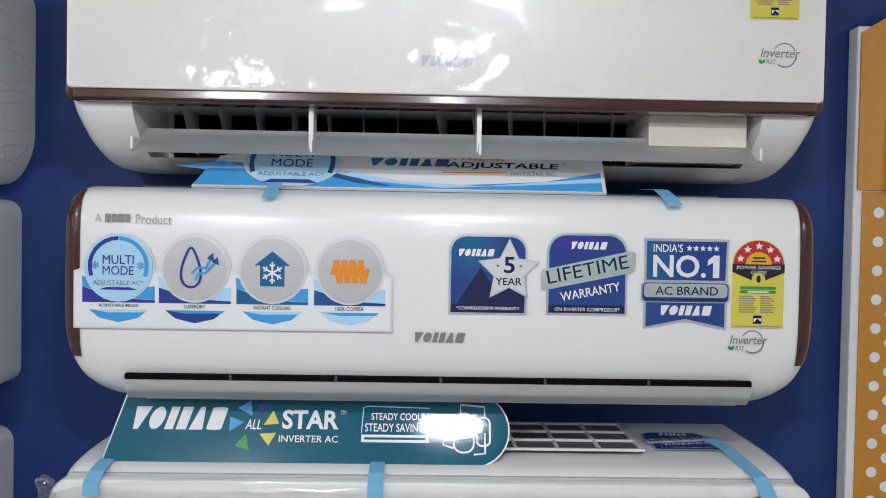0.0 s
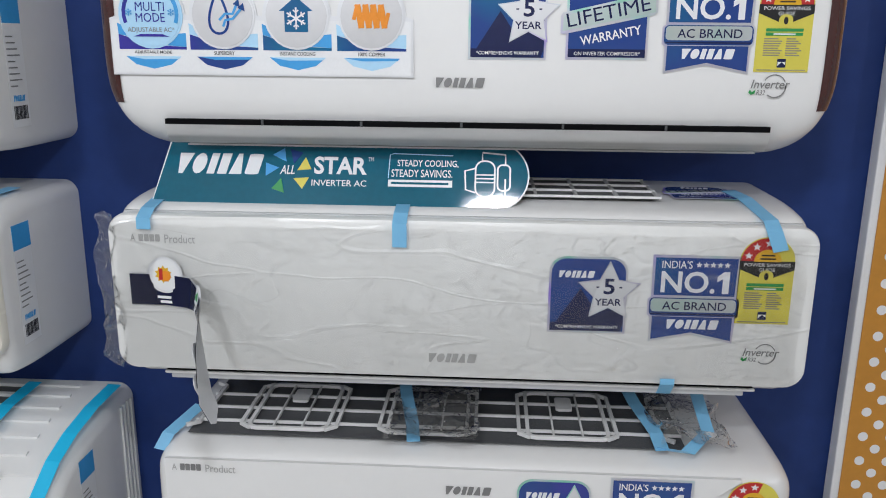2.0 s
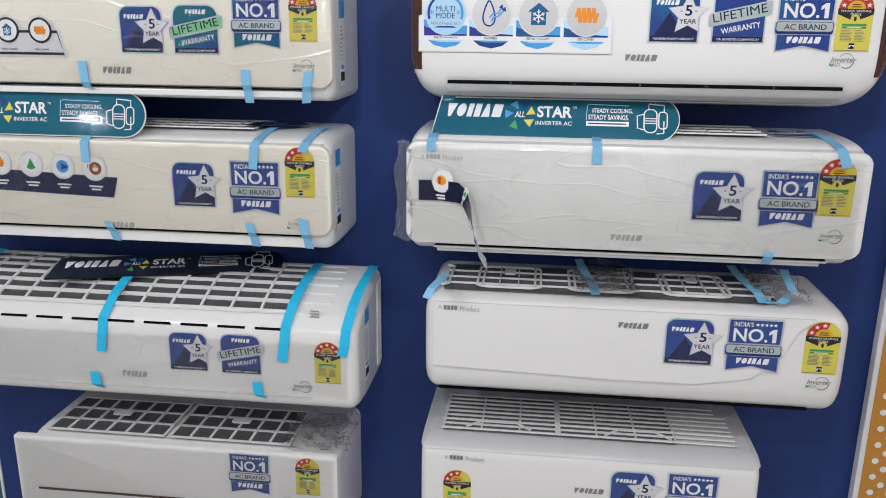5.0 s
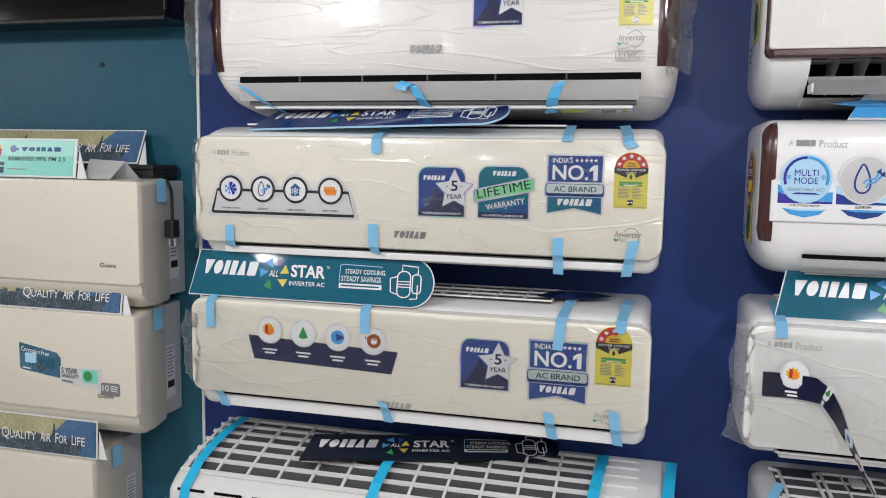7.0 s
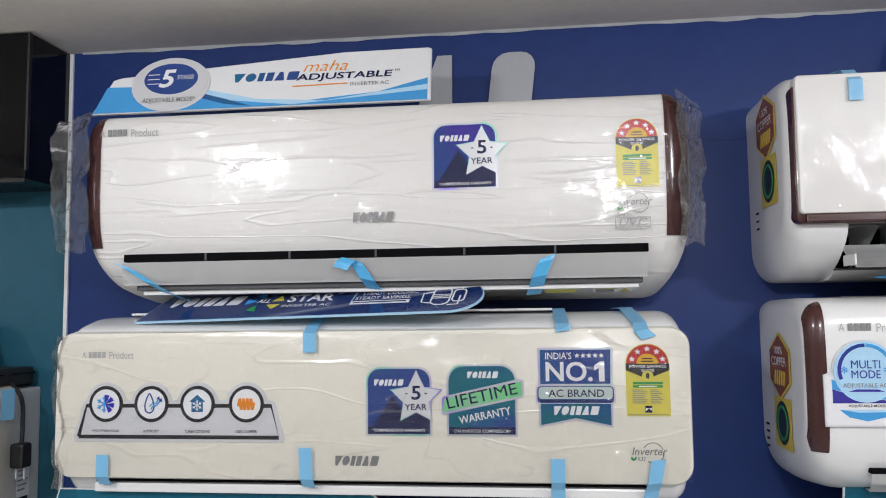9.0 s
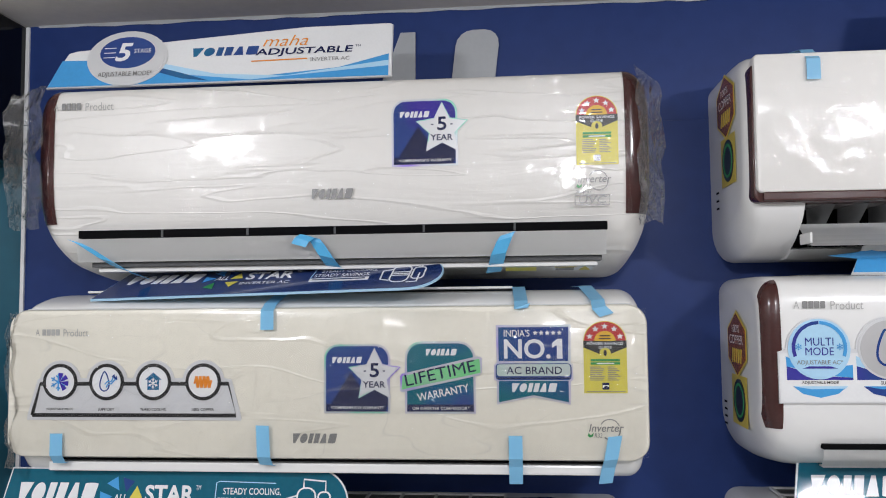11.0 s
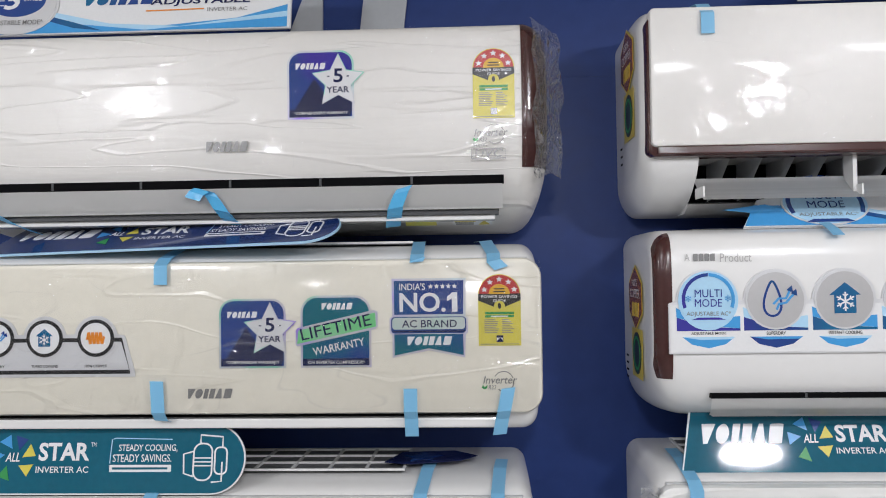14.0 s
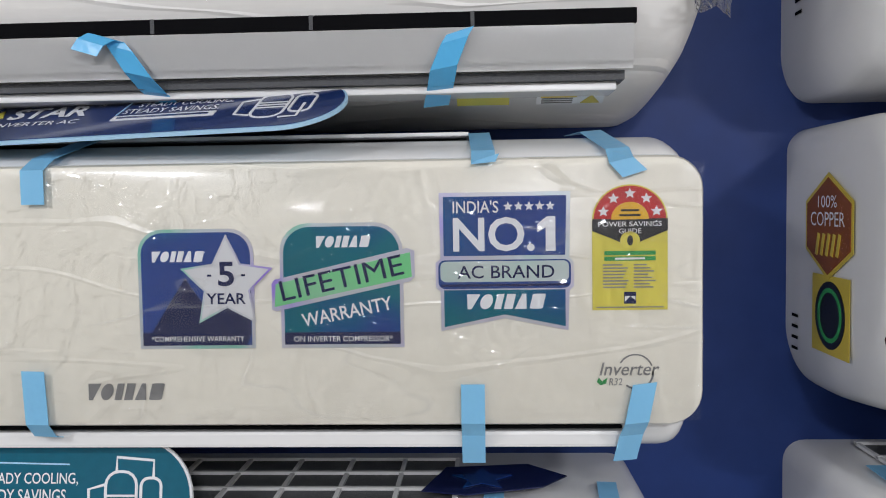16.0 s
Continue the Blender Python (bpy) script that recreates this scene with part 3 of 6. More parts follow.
def number_one(face, u, v, w, tint="royal"):
    f = sticker(face, u, v, w)
    rim = f.poly("award_sticker", [(3.5, 0), (50, 9), (96, 0), (97, 29), (100, 32), (100, 50), (97, 53), (98, 101), (3, 101), (3.5, 53), (0, 50), (0, 32), (3.5, 29)], "holo", 0.0008, label="royal blue award sticker with silver band")
    f = f.under(rim)
    f.poly("print", [(6, 55), (94, 55), (95, 98), (6, 98)], "royal", 0.0013)
    f.poly("print", [(6, 3), (50, 12), (94, 3), (94, 30), (6, 30)], tint, 0.0013)
    f.poly("print_band", rrect(2, 31, 98, 52, 5), "royal", 0.0016)
    f.poly("print_band", rrect(3.5, 36, 96.5, 51, 4), "band", 0.0020)
    f.text("INDIA'S", 13, 86, 46, 95, "paper", 0.0018, 0.015)
    for k in range(5):
        f.poly("print_star", star(53 + 7.6 * k, 90.5, 3.6), "paper", 0.0018)
    f.text("NO.", 13, 58, 72, 83, "paper", 0.0018, 0.035)
    f.poly("lettering", [(80, 58), (87, 58), (87, 83), (81, 83), (74, 77.5), (74, 71.5), (80, 75)], "paper", 0.0018)
    f.poly("print_line", bar((4, 33.5), (96, 33.5), 1.6), "navy", 0.0020)
    f.text("AC BRAND", 16, 38.5, 86, 48, "navy", 0.0025, 0.01)
    f.mark(20, 16, 80, 27, "paper", 0.0018)
    return rim


def power_guide(face, u, v, w, stars=5):
    f = sticker(face, u, v, w)
    f.m = f.m @ Matrix.Diagonal((1, 0.935, 1, 1))
    arch = [(0, 130)] + [(50 + 50 * math.cos(radians(180 - 9 * k)), 130 + 50 * math.sin(radians(180 - 9 * k))) for k in range(1, 20)] + [(100, 130)]
    rim = f.poly("energy_sticker", [(0, 0), (100, 0)] + arch[::-1], "yellow", 0.0008, label="yellow and red energy rating sticker")
    f = f.under(rim)
    if stars < 5:
        cut = 180 - 36 * stars
        fan = [(50, 130)] + [(50 + 48 * math.cos(radians(180 - (180 - cut) * k / 14)), 130 + 48 * math.sin(radians(180 - (180 - cut) * k / 14))) for k in range(15)]
    else:
        fan = [(2, 130)] + [(50 + 48 * math.cos(radians(180 - 9 * k)), 130 + 48 * math.sin(radians(180 - 9 * k))) for k in range(1, 20)] + [(98, 130)]
    f.poly("print_arch", fan, "red", 0.0012)
    f.poly("print_arch", [(50 + 25 * math.cos(radians(9 * k)), 130 + 25 * math.sin(radians(9 * k))) for k in range(21)], "amber", 0.0015)
    for k in range(stars):
        a = radians(180 - 18 - 36 * k)
        f.poly("print_star", star(50 + 37 * math.cos(a), 130 + 37 * math.sin(a), 8), "paper", 0.0017)
    f.poly("print_bar", bar((36, 136), (64, 136), 3), "ink", 0.0018)
    f.poly("print_bar", bar((38, 143), (62, 143), 3), "ink", 0.0018)
    f.poly("print_band", [(0, 131), (0, 114), (32, 100), (50, 90), (68, 100), (100, 114), (100, 131)], "ink", 0.0014)
    f.text("POWER SAVINGS", 8, 120, 92, 127, "paper", 0.0018, 0.01)
    f.text("GUIDE", 35, 110, 65, 117, "paper", 0.0018, 0.01)
    f.poly("print_disc", disc(50, 100, 13), "yellow", 0.0018)
    f.poly("print_disc", disc(50, 100, 4, 12, 7.5), "ink", 0.0022)
    f.poly("print_bar", rrect(16, 79, 84, 85, 0.5, 1), "green", 0.0013)
    f.poly("print_bar", rrect(16, 71, 84, 77, 0.5, 1), "green", 0.0013)
    f.poly("print_bar", rrect(30, 72.6, 70, 75.4, 0.5, 1), "paper", 0.0017)
    for k in range(8):
        z = 65 - 4.6 * k
        f.poly("print_bar", bar((14, z), (40 + (k * 7) % 9, z), 2.0), "lettergrey", 0.0012)
        f.poly("print_bar", bar((55, z), (72 + (k * 5) % 13, z), 2.0), "lettergrey", 0.0012)
    f.poly("print_mark", rrect(42, 9, 58, 26, 1, 2), "navy", 0.0012)
    f.poly("print_mark", [(43, 12), (50, 20), (57, 14), (57, 20), (43, 20)], "paper", 0.0016)
    f.poly("print_bar", bar((5, 4), (95, 4), 1.6), "lettergrey", 0.0012)
    return rim


def inverter_mark(face, u, v, w, mat="lettergrey"):
    """Printed word with a ring swoosh, a green leaf and the refrigerant's number."""
    f = sticker(face, u, v, w)
    ob = f.text("Inverter", 6, 22, 96, 42, mat, 0.0006, 0.01, 0.25, name="inverter_mark")
    f = f.under(ob)
    f.poly("swoosh", ring(60, 28, 27, 2.2, 20, 150), mat, 0.0006)
    f.poly("swoosh", ring(62, 26, 26, 2.8, -130, 5), mat, 0.0006)
    f.poly("leaf", [(2, 12), (8, 7), (16, 10), (18, 19), (10, 13), (5, 19)], "green", 0.0006)
    f.text("R32", 20, 7, 40, 18, mat, 0.0006, 0.0, 0.2)
    return ob


def maker_line(face, u, v, w, mat="palegrey", dark="lettergrey"):
    """Small printed line: A (block emblem) Product."""
    f = sticker(face, u, v, w)
    ob = f.text("A", 0, 0, 8, 11, mat, 0.0006, name="maker_line")
    f = f.under(ob)
    for k in range(4):
        f.poly("emblem", rrect(13 + 8.5 * k, 0, 20 + 8.5 * k, 11, 0.6, 1), dark, 0.0006)
    f.text("Product", 53, -2, 100, 11, mat, 0.0006)
    return ob


def snowflake(f, cu, cv, r, mat, h):
    for k in range(3):
        a = radians(90 + 60 * k)
        d = Vector((math.cos(a), math.sin(a))) * r
        f.poly("icon", bar((cu - d.x, cv - d.y), (cu + d.x, cv + d.y), r * 0.16), mat, h + 0.0001 * k)
    for k in range(6):
        a = radians(90 + 60 * k)
        for s in (-1, 1):
            b = a + s * radians(50)
            p = (cu + 0.55 * r * math.cos(a), cv + 0.55 * r * math.sin(a))
            f.poly("icon", bar(p, (p[0] + 0.33 * r * math.cos(b), p[1] + 0.33 * r * math.sin(b)), r * 0.12), mat, h + 0.0004)


def icon_drop(f, cu, cv, r, h):
    pts = [(cu + 0.42 * r * math.sin(a) * (1 if True else 0) * (0.35 + 0.65 * (1 - math.cos(a)) / 2) - 0.12 * r, cv + 0.05 * r + 0.62 * r * math.cos(a)) for a in [2 * math.pi * k / 24 for k in range(25)]]
    f.poly("icon", line(pts, r * 0.08), "royal", h)
    for s in (0, 1):
        q = [(cu - 0.1 * r + 0.12 * r * s, cv - (0.15 + 0.2 * s) * r), (cu + 0.1 * r, cv + (0.05 - 0.2 * s) * r), (cu + 0.35 * r, cv + (0.05 - 0.15 * s) * r), (cu + (0.5 + 0.15 * s) * r, cv + (0.35 - 0.12 * s) * r)]
        f.poly("icon", line(q, r * 0.08), "sky", h + 0.0003)
        e = q[-1]
        f.poly("icon", [(e[0] - 0.13 * r, e[1]), (e[0] + 0.1 * r, e[1] - 0.1 * r), (e[0] + 0.06 * r, e[1] + 0.16 * r)], "royal", h + 0.0005)


def icon_house(f, cu, cv, r, h):
    f.poly("icon", [(cu - 0.38 * r, cv - 0.5 * r), (cu + 0.38 * r, cv - 0.5 * r), (cu + 0.38 * r, cv + 0.15 * r), (cu + 0.55 * r, cv + 0.15 * r), (cu, cv + 0.6 * r), (cu - 0.55 * r, cv + 0.15 * r), (cu - 0.38 * r, cv + 0.15 * r)], "royal", h)
    snowflake(f, cu, cv - 0.08 * r, 0.34 * r, "paper", h + 0.0005)


def icon_coil(f, cu, cv, r, h):
    pts = []
    for k in range(10):
        x = cu - 0.56 * r + 1.12 * r * k / 9
        pts.append((x, cv + (0.36 if k % 2 else -0.36) * r * (1 if 0 < k < 9 else 0.3)))
    for k in range(9):
        f.poly("icon", bar(pts[k], pts[k + 1], r * (0.19 if k % 2 else 0.12)), "coil", h + 0.0002 * (k % 2))


def icon_fan(f, cu, cv, r, h):
    snowflake(f, cu - 0.1 * r, cv, 0.55 * r, "sky", h)
    for k in range(4):
        a = radians(-70 + 45 * k)
        f.poly("icon", [(cu, cv)] + [(cu + 0.6 * r * math.cos(a + radians(8 * j)), cv + 0.6 * r * math.sin(a + radians(8 * j))) for j in range(5)], "royal", h + 0.0006)


def icon_sun(f, cu, cv, r, h):
    f.poly("icon", star(cu - 0.1 * r, cv + 0.05 * r, 0.55 * r, 0.7, 10), "amber", h)
    f.poly("icon", disc(cu + 0.05 * r, cv - 0.05 * r, 0.34 * r, 14), "coil", h + 0.0004)
    f.poly("icon", rrect(cu - 0.35 * r, cv - 0.3 * r, cu - 0.12 * r, cv + 0.4 * r, 0.05 * r, 2), "red", h + 0.0006)


def icon_leaf(f, cu, cv, r, h):
    f.poly("icon", [(cu - 0.4 * r, cv - 0.3 * r), (cu, cv - 0.45 * r), (cu + 0.4 * r, cv - 0.3 * r), (cu, cv + 0.55 * r)], "green", h)


def icon_arrows(f, cu, cv, r, h):
    f.poly("icon", disc(cu, cv, 0.55 * r, 16), "sky", h)
    f.poly("icon", [(cu - 0.1 * r, cv - 0.3 * r), (cu + 0.6 * r, cv), (cu - 0.1 * r, cv + 0.3 * r)], "royal", h + 0.0004)


def icon_copper(f, cu, cv, r, h):
    f.poly("icon", ring(cu + 0.1 * r, cv, 0.55 * r, 0.28 * r), "copper", h)
    f.text("100%", cu - 0.6 * r, cv + 0.05 * r, cu + 0.3 * r, cv + 0.35 * r, "copper", h + 0.0005, 0.03)


def card_multi(face, u, v, w):
    """White feature card with four silver discs and blue waves."""
    f = sticker(face, u, v, w)
    out = [(0, 0), (99.5, 0), (99.5, 18)]
    cs = (14, 37.7, 61.8, 86)
    for c in cs[::-1]:
        out += [(c + 11.2 * math.cos(radians(a)), 19 + 11.2 * math.sin(radians(a))) for a in range(0, 181, 15)]
    out += [(0, 18)]
    rim = f.poly("feature_card", out, "silver", 0.003, 0.0025, label="white feature card with four silver discs")
    f = f.under(rim)
    f.poly("print", [(0.5, 0.6), (98.8, 0.6), (98.8, 17.5), (0.5, 17.5)], "card", 0.0035)
    for k, c in enumerate(cs):
        f.poly("print_wave", [(c - 11.2, 8.2), (c - 11.2, 13), (c - 3, 10.5), (c + 4, 9.4), (c + 11.2, 9), (c + 11.2, 8.2)], "royal", 0.0039)
        f.poly("print_wave", [(c - 11.2, 13), (c - 11.4, 16.5), (c - 2, 12.2), (c + 11.2, 13.4), (c + 11.2, 9), (c + 2, 9.7)], "sky" if k in (0, 2) else "pale", 0.0038)
        f.poly("print_wave", [(c - 9.2, 6.0), (c + 9.2, 6.0), (c + 6, 3.4), (c, 2.0), (c - 6, 3.4)], ("sky", "royal", "sky", "pale")[k], 0.0039)
        f.poly("print_wave", [(c - 9, 6.0), (c - 3, 5.0), (c + 8.4, 5.2), (c + 9.2, 6.0)], ("pale", "sky", "pale", "sky")[k], 0.0042)
        f.text(("ADJUSTABLE MODE", "SUPERDRY", "INSTANT COOLING", "100% COPPER")[k], c - (6.2, 3.4, 5.8, 4.4)[k], 6.6, c + (6.2, 3.4, 5.8, 4.4)[k], 7.8, "ink", 0.0042, 0.01)
        f.poly("disc_rim", disc(c, 19, 10.6), "silver" if k else "pale", 0.0046, 0.001)
        f.poly("disc", disc(c, 19, 9.9), "discface" if k else "pale", 0.0052, 0.001)
    f.poly("print_arc", ring(cs[0], 19.5, 9.4, 1.2, 90, 200), "royal", 0.0058)
    f.poly("print_arc", ring(cs[0], 19.5, 9.4, 1.2, -20, 88), "sky", 0.0058)
    f.text("MULTI", 9.2, 20.2, 18.8, 23, "royal", 0.0058, 0.0)
    f.text("MODE", 9.2, 16.8, 18.8, 19.6, "royal", 0.0058, 0.0)
    f.text("ADJUSTABLE AC*", 6.2, 13.2, 21.8, 15.2, "lettergrey", 0.0058, 0.005)
    snowflake(f, 6.9, 19.8, 1.2, "sky", 0.0058), snowflake(f, 20.9, 19.8, 1.2, "sky", 0.0058)
    f.poly("print_wave", [(8, 12.2), (20, 12.2), (17.6, 13.0), (10.4, 13.0)], "royal", 0.0058)
    icon_drop(f, cs[1], 19, 10, 0.0058), icon_house(f, cs[2], 19, 10, 0.0058), icon_coil(f, cs[3], 19, 10, 0.0058)
    return rim


def card_silver(face, u, v, w):
    """Silver feature card outlined in black with four ringed icons."""
    f = sticker(face, u, v, w)
    cs, cz = (15.5, 37.5, 59.5, 82.5), 17

    def outline(d):
        o = [(0 + d, 0 + d), (100 - d, 0 + d), (100 - d, 2 + d), (95.5 - d, 18 - d)]
        for c in cs[::-1]:
            o += [(c + (9.8 - d) * math.cos(radians(a)), cz + (9.8 - d) * math.sin(radians(a))) for a in range(10, 171, 16)]
        return o + [(4.5 + d, 18 - d), (0 + d, 2 + d)]
    rim = f.poly("feature_card", outline(0), "silver", 0.0012, label="silver feature card with four black-ringed icons")
    f = f.under(rim)
    f.poly("print_outline", line([(2.4, 2.2), (6, 16.2), (94, 16.2), (97.6, 2.2), (2.4, 2.2)], 1.7), "ink", 0.0017)
    for k, c in enumerate(cs):
        f.poly("print_ring", disc(c, cz, 8.2), "ink", 0.0021)
        f.poly("disc", disc(c, cz, 6.7), "card", 0.0025)
        (icon_fan, icon_drop, icon_house, icon_coil)[k](f, c, cz, 7, 0.003)
        w2 = (6.5, 3.8, 6, 5)[k]
        f.text(("ADJUSTABLE MODE", "SUPERDRY", "TURBO COOLING", "100% COPPER")[k], c - w2, 4.2, c + w2, 5.4, "ink", 0.0017, 0.01)
    return rim


def card_navy(face, u, v, w, n=4):
    """Navy feature card with white discs on its upper edge."""
    f = sticker(face, u, v, w)
    end = 100 if n == 4 else 45
    rim = f.poly("feature_card", [(0, 18), (4, 3), (end - 4, 0), (end, 14)], "navy", 0.0012, label="navy feature card with four round white icons")
    f = f.under(rim)
    for k in range(n):
        c, z = 15 + 23 * k, 22 - 0.7 * k
        f.poly("disc_rim", disc(c, z, 8.8), "silver", 0.0017)
        f.poly("disc", disc(c, z, 7.8), "card", 0.0021)
        (icon_sun, icon_leaf, icon_arrows, icon_copper)[k](f, c, z, 8, 0.0026)
        f.poly("print_bar", bar((c - 5, z - 12.4), (c + 5, z - 12.6), 1.1), "paper", 0.0017)
        f.poly("print_bar", bar((c - 3.5, z - 14.6), (c + 3.5, z - 14.7), 1.1), "paper", 0.0017)
    return rim


def compressor(f, u, v, s, h=0.0012, mat="paper"):
    """Line drawing of a twin compressor, s wide."""
    def at(pts):
        return [(u + s * a, v + s * b) for a, b in pts]
    w = 0.035 * s
    f.poly("drawing", line(at(rrect(.28, .12, .68, .88, .17, 4) + [(.28, .29)]), w), mat, h)
    f.poly("drawing", line(at(rrect(.74, .25, 1.0, .8, .1, 4) + [(.74, .35)]), w), mat, h + .0002)
    f.poly("drawing", line(at([(.42, .88), (.42, 1.06), (.9, 1.02), (.9, .8)]), w), mat, h + .0004)
    f.poly("drawing", line(at([(.28, .72), (.06, .66), (.08, .26), (.28, .2)]), w), mat, h + .0002)
    f.poly("drawing", line(at([(.68, .08), (.9, .1), (.9, .5)]), w), mat, h + .0006)
    for z in (.42, .5, .58):
        f.poly("drawing", bar(at([(.3, z)])[0], at([(.66, z)])[0], w * .8), mat, h + .0004)


def pinwheel(f, u, v, r, h=0.0014):
    for k, (a, mat) in enumerate(((100, "sky"), (52, "royal"), (5, "yellow"), (-50, "yellow"), (-130, "green"), (160, "sky"))):
        b, c = radians(a), radians(a + 34)
        p = (u + .4 * r * math.cos(b), v + .4 * r * math.sin(b))
        f.poly("print_vane", [p, (u + r * math.cos(b), v + r * math.sin(b)), (u + .95 * r * math.cos(c), v + .95 * r * math.sin(c))], mat, h)


def star_board(label, m, length, height, mat="board", rim="paper"):
    """Printed promotional board with one round end, standing on (0, 0); m: its pose, x along it and z up it."""
    ob = thing("promotional_board", label, "sign board", m=m, group="boards on the air conditioners")
    f = Face(ob, (0, 0, 0))
    L, H = length, height

    def outline(d):
        r = H / 2 - d
        pts = [(0.002 + d, d), (L - H / 2, d)]
        pts += [(L - H / 2 + r * math.cos(radians(a)), H / 2 + r * math.sin(radians(a))) for a in range(-80, 91, 10)]
        return pts + [(0.86 * L, H - d), (0.84 * L, H - d - 0.002), (0.022 + d, H - d - 0.002)]
    f.poly("sheet", outline(0), rim, 0.0, 0.003)
    f.poly("print", outline(0.002), mat, 0.0008, 0.0006)
    f.mark(0.06 * L, 0.46 * H, 0.30 * L, 0.76 * H, "paper", 0.0013)
    pinwheel(f, 0.365 * L, 0.52 * H, 0.34 * H)
    f.text("ALL", 0.345 * L, 0.47 * H, 0.385 * L, 0.60 * H, "paper", 0.0022, 0.03, 0.2)
    f.text("STAR", 0.435 * L, 0.48 * H, 0.575 * L, 0.74 * H, "paper", 0.0013, 0.05)
    f.text("TM", 0.578 * L, 0.68 * H, 0.592 * L, 0.74 * H, "paper", 0.0013)
    f.text("INVERTER AC", 0.43 * L, 0.31 * H, 0.575 * L, 0.40 * H, "paper", 0.0013, 0.015)
    f.text("STEADY COOLING,", 0.655 * L, 0.60 * H, 0.815 * L, 0.71 * H, "paper", 0.0013, 0.015)
    f.text("STEADY SAVINGS.", 0.64 * L, 0.46 * H, 0.80 * L, 0.57 * H, "paper", 0.0013, 0.015)
    f.poly("print_bar", [(0.632 * L, 0.32 * H), (0.80 * L, 0.32 * H), (0.80 * L, 0.42 * H), (0.632 * L, 0.42 * H)], "paper", 0.0013)
    f.poly("print_bar", bar((0.64 * L, 0.37 * H), (0.79 * L, 0.37 * H), 0.03 * H), mat, 0.0017)
    f.poly("print_line", line([(0.632 * L, 0.44 * H), (0.635 * L, 0.78 * H), (0.645 * L, 0.8 * H), (0.80 * L, 0.78 * H)], 0.0012), "pale", 0.0013)
    compressor(f, 0.825 * L, 0.12 * H, 0.125 * L)
    return ob


def wave_board(label, m, length, height, badge="stage"):
    """White promotional board with blue waves and a round badge."""
    ob = thing("promotional_board", label, "sign board", m=m, group="boards on the air conditioners")
    f = Face(ob, (0, 0, 0))
    L, H = length, height
    out = [(0, 0), (L, 0), (L, 0.97 * H), (0.99 * L, H), (0.75 * L, 0.99 * H), (0.4 * L, 0.84 * H), (0.08 * L, 0.70 * H), (0.055 * L, 0.66 * H)]
    f.poly("sheet", out, "silver", 0.0, 0.004)
    f.poly("print", inset(out, 0.0015), "card", 0.0008, 0.0006)
    f.poly("print_wave", [(0.005 * L, 0.02 * H), (0.99 * L, 0.02 * H), (0.99 * L, 0.42 * H), (0.85 * L, 0.2 * H), (0.65 * L, 0.1 * H), (0.45 * L, 0.17 * H), (0.3 * L, 0.40 * H), (0.15 * L, 0.50 * H), (0.04 * L, 0.52 * H)], "sky", 0.0013)
    f.poly("print_wave", [(0.28 * L, 0.40 * H), (0.42 * L, 0.16 * H), (0.6 * L, 0.03 * H), (0.99 * L, 0.2 * H), (0.99 * L, 0.3 * H), (0.7 * L, 0.08 * H), (0.5 * L, 0.16 * H), (0.35 * L, 0.38 * H)], "pale", 0.0017)
    f.poly("print_wave", [(0.18 * L, 0.52 * H), (0.4 * L, 0.1 * H), (0.48 * L, 0.04 * H), (0.40 * L, 0.2 * H), (0.26 * L, 0.45 * H)], "royal", 0.0019)
    f.poly("badge_rim", disc(0.235 * L, 0.52 * H, 0.12 * L, 30, 0.52 * H), "silver", 0.0026, 0.001, label="round silver badge")
    if badge == "stage":
        f.poly("badge", disc(0.235 * L, 0.52 * H, 0.112 * L, 30, 0.46 * H), "silver", 0.0032, 0.0008)
        f.poly("print", disc(0.235 * L, 0.62 * H, 0.082 * L, 30, 0.3 * H), "royal", 0.0036)
        f.text("5", 0.2 * L, 0.45 * H, 0.25 * L, 0.8 * H, "paper", 0.0042, 0.04, 0.2)
        f.text("STAGE", 0.255 * L, 0.6 * H, 0.305 * L, 0.68 * H, "paper", 0.0042, 0.01)
        for k in range(3):
            f.poly("print", bar((0.165 * L, (0.53 + 0.09 * k) * H), (0.2 * L, (0.53 + 0.09 * k) * H), 0.012 * H), "paper", 0.0042)
        f.text("ADJUSTABLE MODE*", 0.155 * L, 0.14 * H, 0.315 * L, 0.26 * H, "lettergrey", 0.0042, 0.01)
    else:
        f.poly("badge", disc(0.235 * L, 0.52 * H, 0.114 * L, 30, 0.49 * H), "pale", 0.0032, 0.0008)
        f.poly("print_arc", ring(0.235 * L, 0.52 * H, 0.105 * L, 0.012 * L, -20, 200), "royal", 0.0037)
        f.text("MULTI", 0.185 * L, 0.62 * H, 0.285 * L, 0.8 * H, "royal", 0.0042, 0.0)
        f.text("MODE", 0.185 * L, 0.40 * H, 0.285 * L, 0.57 * H, "royal", 0.0042, 0.0)
        f.text("ADJUSTABLE AC*", 0.155 * L, 0.18 * H, 0.315 * L, 0.29 * H, "lettergrey", 0.0042, 0.005)
        f.poly("print_wave", [(0.17 * L, 0.06 * H), (0.3 * L, 0.06 * H), (0.28 * L, 0.13 * H), (0.19 * L, 0.13 * H)], "royal", 0.0042)
    f.mark(0.42 * L, 0.50 * H, 0.62 * L, 0.66 * H, "royal", 0.0015)
    f.text("maha", 0.63 * L, 0.64 * H, 0.76 * L, 0.84 * H, "coil", 0.0015, -0.012, 0.35)
    f.text("ADJUSTABLE", 0.61 * L, 0.44 * H, 0.89 * L, 0.60 * H, "navy", 0.0018, 0.03, 0.12)
    f.text("TM", 0.895 * L, 0.57 * H, 0.91 * L, 0.61 * H, "navy", 0.0018)
